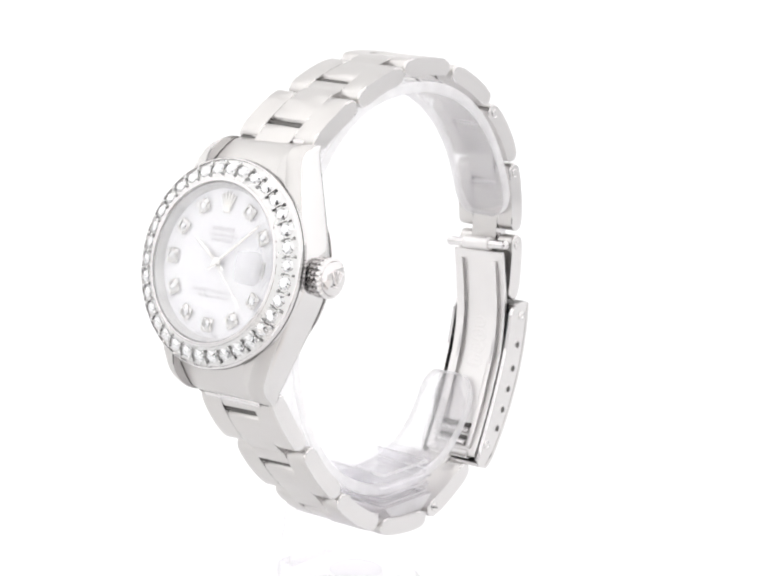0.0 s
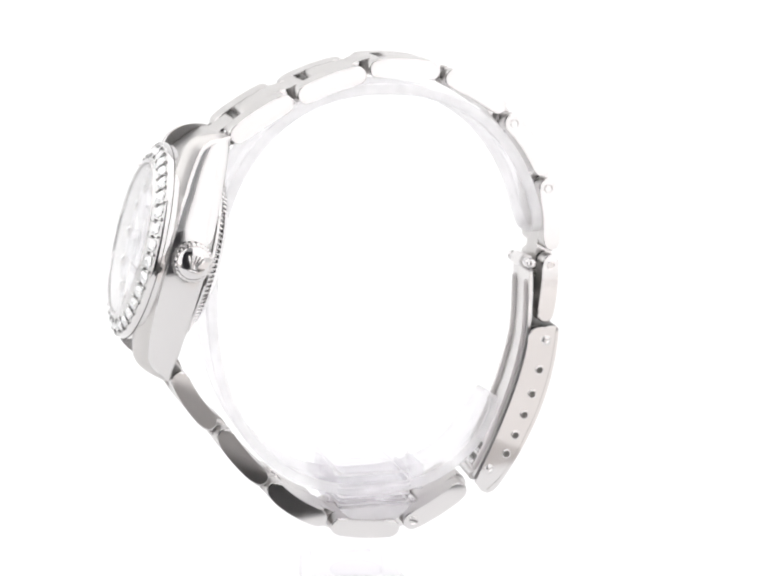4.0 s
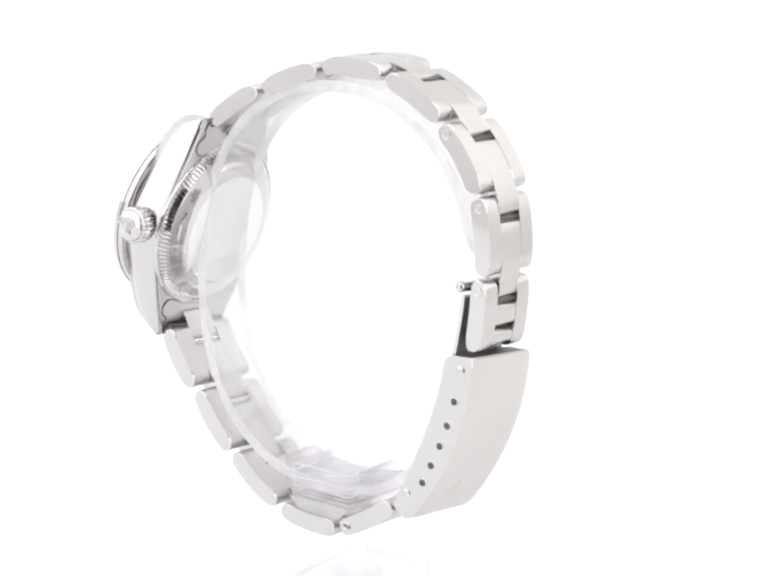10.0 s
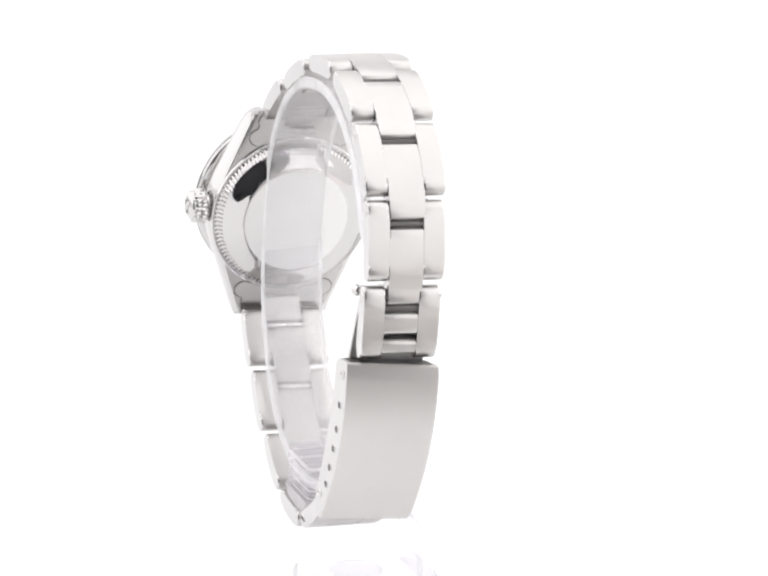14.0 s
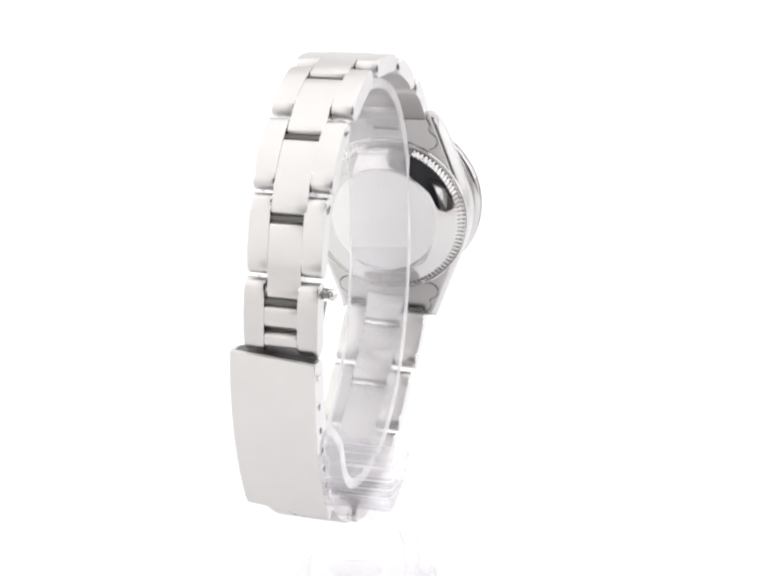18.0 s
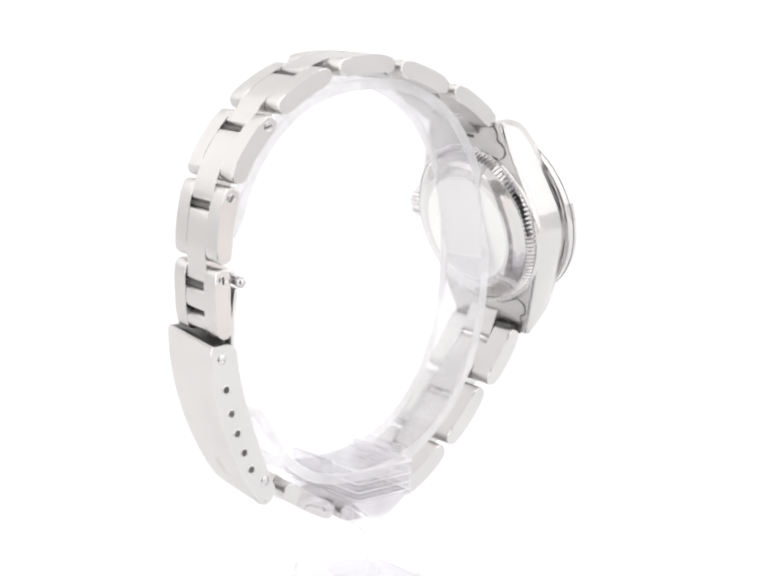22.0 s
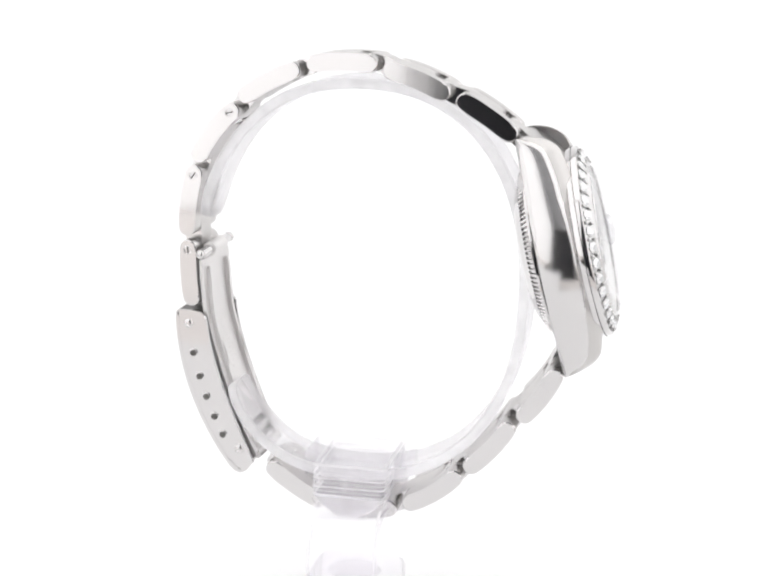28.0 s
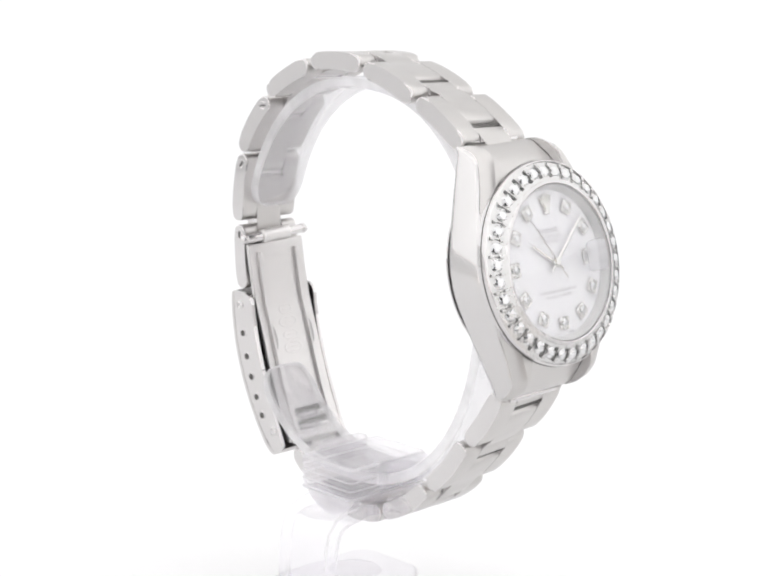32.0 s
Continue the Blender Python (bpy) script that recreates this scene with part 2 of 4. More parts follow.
def chain_path(links, side):
    """Centre line of a row of links: each is (start, end, bulge) in x and depth; side +1 bulges to the left of its run."""
    pts, marks, total = [], [], 0.0
    for s, e, bulge in links:
        s, e = Vector(s), Vector(e)
        d = e - s
        nrm = Vector((-d.y, d.x)).normalized() * side
        row = [s + d * u + nrm * bulge * 4 * u * (1 - u) for u in np.linspace(0, 1, 15)]
        if pts:
            total += (row[0] - pts[-1][1]).length
        first = total
        for i, p in enumerate(row):
            if i:
                total += (p - row[i - 1]).length
            pts.append((total, p))
        marks.append((first, total))
    return pts, marks


def on_path(pts, s):
    """Point and tangent at the length s along a path; runs on straight past the ends."""
    def at(q):
        q0 = min(max(q, pts[0][0]), pts[-1][0])
        for (a, p), (b, r) in zip(pts, pts[1:]):
            if q0 <= b:
                base = p.lerp(r, (q0 - a) / max(b - a, 1e-9))
                return base + (r - p).normalized() * (q - q0)
    a, b = at(s - 0.25), at(s + 0.25)
    return at(s), (b - a).normalized()


def capsule(pts, s0, s1, h, side, steps=9, squash=1.0, crown=0.0):
    """Outline of a strip of thickness h along a path, with rounded ends."""
    r = h / 2
    cap = r * squash
    out, inn = [], []
    for s in np.linspace(s0 + cap, s1 - cap, steps):
        p, t = on_path(pts, s)
        n = Vector((-t.y, t.x)) * side
        out.append(p + n * r)
        inn.append(p - n * r)
    ends = []
    for s, d in ((s1 - cap, 1), (s0 + cap, -1)):
        p, t = on_path(pts, s)
        n = Vector((-t.y, t.x)) * side
        arc = []
        for a in np.linspace(math.pi / 2, -math.pi / 2, 9)[1:-1]:
            arc.append(p + n * (r * math.sin(a)) + t * (d * cap * math.cos(a)))
        ends.append(arc)
    return out + ends[0] + inn[::-1] + ends[1][::-1]


def across(lat, p, w):
    """A point w millimetres across the strap from its crown-side face."""
    near, a, b = lat
    return (p[0] + a * w, near + w, LENS_H + p[1] + b * w)


def prism(outline, lat, w0, w1, bev, polish_sides=True):
    bm = bmesh.new()
    rows = add_loops(bm, [[across(lat, p, w) for p in outline] for w in (w0, w1)])
    rim = [e for e in bm.edges if (e.verts[0] in rows[0] and e.verts[1] in rows[0]) or (e.verts[0] in rows[1] and e.verts[1] in rows[1])]
    if bev:
        bmesh.ops.bevel(bm, geom=rim, offset=bev, segments=2, profile=0.5, affect="EDGES")
    bmesh.ops.recalc_face_normals(bm, faces=bm.faces)
    bm.normal_update()
    if polish_sides:
        for f in bm.faces:
            f.material_index = 1 if abs(f.normal.y) > 0.25 else 0
    return bm


# links: start, end, bulge | width, middle across, lean a, lean b
TOP = [((-20.3, -37.2), (-12.38, -32.1), 0.30), ((-11.63, -32.1), (-2.68, -28.8), 0.42), ((-2.19, -28.35), (7.36, -28.65), 0.42),
       ((8.10, -29.0), (16.43, -33.6), 0.40), ((16.67, -34.35), (22.45, -42.3), 0.60), ((22.55, -42.7), (23.80, -52.5), 0.42),
       ((23.60, -53.0), (22.95, -62.3), 0.25)]
TOP_LAT = [(12.3, -2.0, 0.0, 0.025), (11.8, -2.1, 0.020, 0.028), (11.2, -2.3, 0.042, 0.020), (10.8, -2.85, 0.060, 0.008),
           (10.3, -3.48, 0.065, 0.0), (9.75, -3.92, 0.062, -0.008), (9.75, -4.38, 0.075, -0.018)]
LOW = [((-27.3, -66.9), (-22.26, -74.4), 0.50), ((-21.46, -74.9), (-15.32, -82.2), 0.50), ((-14.85, -82.8), (-7.04, -88.2), 0.65),
       ((-6.36, -88.9), (3.09, -89.7), 0.45), ((3.74, -89.5), (12.2, -84.4), 0.40)]
LOW_LAT = [(12.3, -2.7, 0.010, -0.042), (11.8, -3.2, 0.020, -0.042), (11.2, -3.5, 0.040, -0.026), (10.6, -4.2, 0.055, -0.010),
           (10.0, -4.9, 0.070, -0.010)]


def lateral(row):
    width, mid, a, b = row
    return (mid - width / 2, a, b)


def bracelet(links, lats, side, thick, shift, closing):
    pts, marks = chain_path(links, side)
    for k, (s0, s1) in enumerate(marks):
        width = lats[k][0]
        lat = lateral(lats[k])
        long = s1 - s0
        if k == len(marks) - 1 and closing == "barrels":
            spans = [(s0 + shift * long + 0.35, s0 + 0.66 * long), (s0 + 0.70 * long, s0 + 0.93 * long)]
        elif k == len(marks) - 1:
            spans = [(s0 + shift * long + 0.30, s1 + 0.6)]
        else:
            nxt = marks[k + 1]
            spans = [(s0 + shift * long + 0.30, nxt[0] + shift * (nxt[1] - nxt[0]) - 0.25)]
        mid, _ = on_path(pts, (s0 + s1) / 2)
        mid = Vector(across(lat, mid, width / 2))

        def slip(x, z):
            return -lat[1] * (x - mid.x) - lat[2] * (z - mid.z)

        def squared(bm):
            """Turn the sides of a leaning link square to its own width."""
            for v in bm.verts:
                v.co.y += slip(v.co.x, v.co.z)
            return bm
        middle = None
        for u0, u1 in spans:
            bm = squared(prism(capsule(pts, u0, u1, thick * 0.975, side, squash=0.55), lat, 0.2765 * width, 0.7235 * width, 0.05))
            if middle is None:
                middle = part("bracelet_link", bm, [BRUSHED, POLISHED], watch, "brushed steel three-piece bracelet link with polished sides", 25)
            else:
                part("barrel", bm, [BRUSHED, POLISHED], middle, sharp=25)
        for w0, w1 in ((0.0, 0.275 * width), (0.725 * width, width)):
            part("side_piece", squared(prism(capsule(pts, s0, s1, thick, side), lat, w0, w1, 0.16)), [BRUSHED, POLISHED], middle, sharp=25)
        # pin through the joint, and a near-black rod whose colour stands for shade in the gap
        p, t = on_path(pts, s0 + shift * long + 0.03)
        out = Vector((-t.y, t.x)) * side
        q = p + out * 0.30
        part("gap_shade_rod", rod(across(lat, q, 0.2 * width), across(lat, q, 0.8 * width), 0.60, 16), DARK_STEEL, middle)
        q = p - out * 0.52
        part("pin", rod(across(lat, q, 0.2 * width), across(lat, q, 0.8 * width), 0.56, 16), POLISHED, middle, "polished steel pin")
        if (closing == "barrels" and k >= 4) or (closing != "barrels" and k == 4):
            p, t = on_path(pts, s0 + 1.45)
            for w, d, slot in ((0.0, -1, closing != "barrels"), (width, 1, closing == "barrels")):
                at = Vector(across(lat, p, w))
                screw_head(at + Vector((0, slip(at.x, at.z), 0)), d, middle, slot, 35 + 40 * k)
    # tongue that joins the first link to the end piece
    lat, width = lateral(lats[0]), lats[0][0]
    bm = prism(capsule(pts, -2.2, marks[0][0] + shift * (marks[0][1] - marks[0][0]) - 0.25, thick * 0.95, side, squash=0.55), lat, 0.2765 * width, 0.7235 * width, 0.05)
    tongue = part("joining_tongue", bm, [BRUSHED, POLISHED], watch, "brushed steel tongue joining strap and case", 25)
    # Added dark rod: darkens the gap at the end piece as shade would.
    p, t = on_path(pts, 0.05)
    part("pin", rod(across(lat, p, 0.03 * width), across(lat, p, 0.97 * width), 0.68, 16), DARK_STEEL, tongue)


def screw_head(at, d, parent, slot, turn):
    bm = lathe([(0.60, -0.25), (0.60, 0.03), (0.55, 0.07), (0.45, 0.045)], 20)
    close_lathe(bm)
    bm.transform(Matrix.Translation(at) @ Matrix.Rotation(radians(-90 * d), 4, "X"))
    head = part("screw_head", bm, POLISHED, parent)
    # The slot is a raised dark bar; its shade is in the colour.
    if slot:
        bm = rounded_box(1.10, 0.22, 0.20, 0.02, 1)
        bm.transform(Matrix.Translation(Vector(at) + Vector((0, 0.03 * d, 0))) @ Matrix.Rotation(radians(turn), 4, "Y"))
        part("screw_slot", bm, DARK_STEEL, parent)
    return head


bracelet(TOP, TOP_LAT, 1, 2.35, 0.30, "barrels")
bracelet(LOW, LOW_LAT, -1, 2.4, 0.30, "tail")

# ---- folding clasp ----
CLASP = (-11.08, 0.145, -0.060)
CLASP_W = 11.40


def bow(p0, p1, p2, steps):
    """A smooth curve through three points."""
    p0, p1, p2 = Vector(p0), Vector(p1), Vector(p2)
    return [p0 * ((1 - t) * (1 - 2 * t)) + p1 * (4 * t * (1 - t)) + p2 * (t * (2 * t - 1)) for t in np.linspace(0, 1, steps)]


OUTER = bow((24.45, -62.6), (22.33, -73.82), (16.56, -84.36), 22)
INNER = bow((20.05, -64.3), (17.9, -72.6), (13.2, -83.7), 22)
CORNER = [Vector(p) for p in ((20.12, -63.75), (20.35, -63.2), (20.75, -62.78), (21.3, -62.53), (21.9, -62.46), (23.2, -62.46))]
TOE = [Vector((15.91, -85.11)), Vector((15.06, -85.36)), Vector((14.15, -84.93))]
HOLES = [(21.87, -68.44), (20.97, -71.77), (19.96, -74.62), (18.78, -77.41), (17.58, -79.94)]


def flange(w0, w1):
    """Side of the clasp with its five adjusting holes cut through."""
    bm = bmesh.new()
    edges = []

    def ring(points):
        vs = [bm.verts.new(across(CLASP, p, w0)) for p in points]
        edges.extend(bm.edges.new((vs[i], vs[(i + 1) % len(vs)])) for i in range(len(vs)))
    ring([p + Vector((-0.40, 0.16)) for p in OUTER] + TOE[1:] + INNER[::-1] + CORNER)
    for hx, hz in HOLES:
        ring([Vector((hx + 0.46 * math.cos(a), hz + 0.46 * math.sin(a))) for a in np.linspace(0, 2 * math.pi, 17)[:-1]])
    res = bmesh.ops.triangle_fill(bm, use_beauty=True, edges=edges)
    faces = [f for f in res["geom"] if isinstance(f, bmesh.types.BMFace)]
    ext = bmesh.ops.extrude_face_region(bm, geom=faces)
    w = w1 - w0
    bmesh.ops.translate(bm, vec=(CLASP[1] * w, w, CLASP[2] * w), verts=[v for v in ext["geom"] if isinstance(v, bmesh.types.BMVert)])
    return bm


def build_clasp():
    skin = [p + Vector((-0.45, 0.18)) for p in OUTER]
    lean = Vector((CLASP[1], 1.0, CLASP[2])).normalized()
    bm = prism(OUTER + TOE[:2] + [TOE[1] + Vector((-0.3, 0.6))] + skin[::-1], CLASP, -0.06, CLASP_W + 0.06, 0.22)
    for f in bm.faces:
        f.material_index = 1 if abs(f.normal.dot(lean)) > 0.6 else 0
    cover = part("clasp_cover", bm, [CLASP_STEEL, POLISHED], watch, "brushed steel folding clasp cover with adjusting holes", 25)
    for w0, w1, d in ((0.0, 0.5, -1), (CLASP_W - 0.5, CLASP_W, 1)):
        bm = flange(w0, w1)
        bmesh.ops.recalc_face_normals(bm, faces=bm.faces)
        bm.normal_update()
        # Inner faces are coloured dark in place of the dark reflections there.
        for f in bm.faces:
            f.material_index = 1 if f.normal.dot(lean) * d < -0.6 else 0
        part("side_flange", bm, [POLISHED, DARK_STEEL], cover, "polished steel clasp side with five holes", sharp=25)
        face = 0.0 if d < 0 else CLASP_W
        # Dark plugs behind the holes: the shade inside is given by their colour.
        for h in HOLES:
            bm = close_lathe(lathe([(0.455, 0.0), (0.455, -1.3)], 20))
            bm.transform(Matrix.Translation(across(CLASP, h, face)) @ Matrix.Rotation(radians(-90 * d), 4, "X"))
            part("hole_shade_plug", bm, DARK_STEEL, cover)
            bm = lathe([(0.44, -0.2), (0.46, 0.05), (0.56, 0.06), (0.64, 0.02), (0.66, -0.2)], 20)
            bm.transform(Matrix.Translation(across(CLASP, h, face)) @ Matrix.Rotation(radians(-90 * d), 4, "X"))
            part("hole_rim", bm, POLISHED, cover)
        for rv in ((22.62, -64.35), (15.2, -81.92)):
            bm = lathe([(0.66, -0.2), (0.66, 0.03), (0.58, 0.12), (0.30, 0.18), (0.22, 0.10)], 20)
            close_lathe(bm)
            bm.transform(Matrix.Translation(across(CLASP, rv, face)) @ Matrix.Rotation(radians(-90 * d), 4, "X"))
            part("rivet", bm, POLISHED, cover, "small domed steel rivet")
    # Added dark plate: shade of the mouth gap as a coloured sheet.
    mouth = [Vector((24.05, -62.42)), Vector((21.0, -62.55)), Vector((21.0, -63.9)), Vector((23.85, -63.7))]
    part("mouth_shade_plate", prism(mouth, CLASP, 0.5, CLASP_W - 0.5, 0.0, False), DARK_STEEL, cover, "near-black plate standing for shade in the clasp mouth")
    # faint maker's mark on the cover: a plain fan of five rays on a small foot
    def cover_at(i, w):
        k = int(i)
        p, tang = OUTER[k].lerp(OUTER[k + 1], i - k), (OUTER[k + 1] - OUTER[k]).normalized()
        return Vector(across(CLASP, p + Vector((-tang.y, tang.x)) * 0.010, w))
    mid = 5.25
    for i in range(5):
        lean = (i - 2) / 2
        for i0, i1 in ((16.7, 18.0), (18.0, 19.3)):
            w0, w1 = (0.3 + (i0 - 16.7) * 0.5) * lean, (0.3 + (i1 - 16.7) * 0.5) * lean
            part("embossed_ray", rod(cover_at(i0, mid + w0), cover_at(i1, mid + w1), 0.022, 8, 0.01), CLASP_STEEL, cover)
    part("embossed_foot", rod(cover_at(16.4, mid - 0.55), cover_at(16.4, mid + 0.55), 0.035, 8, 0.02), CLASP_STEEL, cover)

    # blade inside, skewed towards the nine o'clock side at its hinge
    run = [((20.95, -55.2), (20.45, -64.0), 0.12), ((20.45, -64.0), (17.2, -74.8), 0.25), ((17.2, -74.8), (13.3, -83.4), 0.2)]
    pts, marks = chain_path(run, 1)
    end = marks[-1][1]

    def skew(bm):
        for v in bm.verts:
            v.co.y += 1.9 * max(0.0, (v.co.z - 34.0) / 15.0) ** 1.3
        return bm
    bm = skew(prism(capsule(pts, 0, end, 0.55, 1, 24), CLASP, 0.72, 10.1, 0.06, False))
    blade = part("clasp_blade", bm, SATIN, watch, "satin steel folding clasp blade with raised ribs", 25)
    rib, _ = chain_path([(Vector(s) + Vector((-0.45, -0.08)), Vector(e) + Vector((-0.45, -0.08)), b) for s, e, b in run], 1)
    for w0, w1 in ((1.8, 2.5), (8.2, 8.9)):
        part("rib", skew(prism(capsule(rib, 1.2, end - 1.2, 0.75, 1, 24), CLASP, w0, w1, 0.26, False)), SATIN, blade, sharp=25)
    # window at the lower end, with two barrels across it; dark bars stand for shade in its slots
    for k, s0 in enumerate((end - 4.3, end - 2.5)):
        p, t = on_path(rib, s0)
        bm = skew(prism(capsule(rib, s0 - 0.55, s0 + 0.15, 0.50, 1, 4), CLASP, 3.0, 8.2, 0.05, False))
        part("slot", bm, DARK_STEEL, blade, "dark bar standing for a shaded slot in the blade", sharp=25)
        p, t = on_path(rib, s0 + 0.65)
        part("barrel", skew(rod(across(CLASP, p, 3.0), across(CLASP, p, 8.2), 0.42, 14, 0.1)), POLISHED, blade)
    # stamped oval and a column of small bars that cannot be read
    for s, wide, tall in ((10.2, 1.1, 0.75), (12.1, 1.55, 0.85), (14.0, 1.25, 0.75), (15.9, 1.5, 0.95)):
        p, t = on_path(rib, s)
        p = p + Vector((0.13, 0.02))
        side, up = Vector((CLASP[1], 1.0, CLASP[2])).normalized(), Vector((t.x, 0.0, t.y))
        bm = lathe([(0.80, -0.12), (0.86, 0.03), (0.94, 0.06), (1.03, 0.03), (1.10, -0.12)], 28)
        bm.transform(Matrix((side * wide, up * tall, side.cross(up) * 0.5)).transposed().to_4x4())
        bmesh.ops.translate(bm, vec=across(CLASP, p, 5.4), verts=bm.verts)
        part("stamped_oval", skew(bm), SATIN, blade)
    for i in range(12):
        p, t = on_path(rib, 9.6 + i * 0.62)
        p = p + Vector((0.16, 0.02))
        half = 0.35 + 0.25 * (i % 3)
        part("stamped_bar", skew(rod(across(CLASP, p, 5.4 - half), across(CLASP, p, 5.4 + half), 0.08, 6, 0.05)), SATIN, blade)
    # hinge bar with its ball ends and wrapped collar
    bar = part("hinge_bar", rod((20.85, -8.9, LENS_H - 54.15), (22.25, 1.45, LENS_H - 54.98), 0.66, 24, 0.3), POLISHED, watch, "polished steel hinge bar with rounded ends")
    part("collar", rod((21.25, -6.2, LENS_H - 54.37), (21.83, -1.4, LENS_H - 54.72), 0.98, 24, 0.1), SATIN, bar)
    for q in ((20.87, -8.75, LENS_H - 54.16), (22.23, 1.3, LENS_H - 54.97)):
        bm = bmesh.new()
        bmesh.ops.create_uvsphere(bm, u_segments=16, v_segments=10, radius=0.74)
        bmesh.ops.translate(bm, vec=q, verts=bm.verts)
        part("knob", bm, POLISHED, bar)
    # lower hinge barrels where blade, cover and strap meet
    for x, z, r in ((13.4, -83.2, 0.62), (14.6, -80.9, 0.45)):
        part("hinge_barrel", rod(across(CLASP, (x, z), 1.9), across(CLASP, (x, z), 9.4), r, 16, 0.1), SATIN, blade)


build_clasp()

# ---- watch head ----
TILT, YAW = radians(14.1), radians(0.8)
n_axis = Vector((-math.cos(TILT) * math.cos(YAW), math.cos(TILT) * math.sin(YAW), math.sin(TILT)))
r_axis = -Vector((math.sin(YAW), math.cos(YAW), -0.014))
r_axis = (r_axis - n_axis * r_axis.dot(n_axis)).normalized()
u_axis = n_axis.cross(r_axis)
HEAD = Matrix((r_axis, u_axis, n_axis)).transposed().to_4x4()
HEAD.translation = Vector((-30.82, -2.08, LENS_H - 50.65))     # millimetres
HEAD_M = HEAD.copy()
HEAD_M.translation = HEAD.translation * MM


def head_part(name, bm, mats, parent, label="", sharp=38.0):
    bm.transform(HEAD)
    return part(name, bm, mats, parent, label, sharp)


def case_top(u):
    """Height of the lug tops: level over the middle, easing down, blunt and rounded at the tips."""
    d = abs(u)
    fall = 1.1 * max(0.0, (d - 7.0) / 7.0) ** 2
    tip = min(1.0, max(0.0, (d - 13.4) / 2.72))
    return -0.35 - fall - 3.9 * (1 - math.sqrt(1 - tip * tip))


def end_top(u):
    """Height of the end pieces, which lie a little below the lugs."""
    return -1.1 - 4.9 * max(0.0, (abs(u) - 9.6) / 6.8) ** 1.7


def case_half(u):
    """Half width of the case at u along the twelve-to-six line."""
    tip_u, tip_r, rad = 15.9, 7.4, 12.4
    a0 = math.atan2(tip_u, tip_r)
    a1 = a0 - math.acos(rad / math.hypot(tip_u, tip_r))
    ut, rt = rad * math.sin(a1), rad * math.cos(a1)
    u = abs(u)
    if u <= ut:
        return math.sqrt(rad * rad - u * u)
    return rt + (tip_r - rt) * (u - ut) / (tip_u - ut)


EAR = [(0.0, 12.2), (3.0, 11.85), (5.3, 11.0), (6.3, 10.75), (7.1, 11.1), (7.55, 11.75), (7.5, 12.5), (7.0, 13.0), (6.45, 13.25), (6.25, 13.8),
       (6.5, 14.3), (6.3, 14.9), (5.9, 15.4), (5.75, 16.2), (0.0, 16.2)]


def ear_plate(sign, grow, n0, n1):
    """Underside of an end piece, with rounded ears let into the lugs."""
    right = [(r + (grow if r else 0), u + grow * (1 if 11.9 < u else -1)) for r, u in EAR]
    ring = right + [(-r, u) for r, u in reversed(right) if r]
    bm = bmesh.new()
    add_loops(bm, [[(r, sign * u, n) for r, u in ring] for n in (n0, n1)])
    return bm


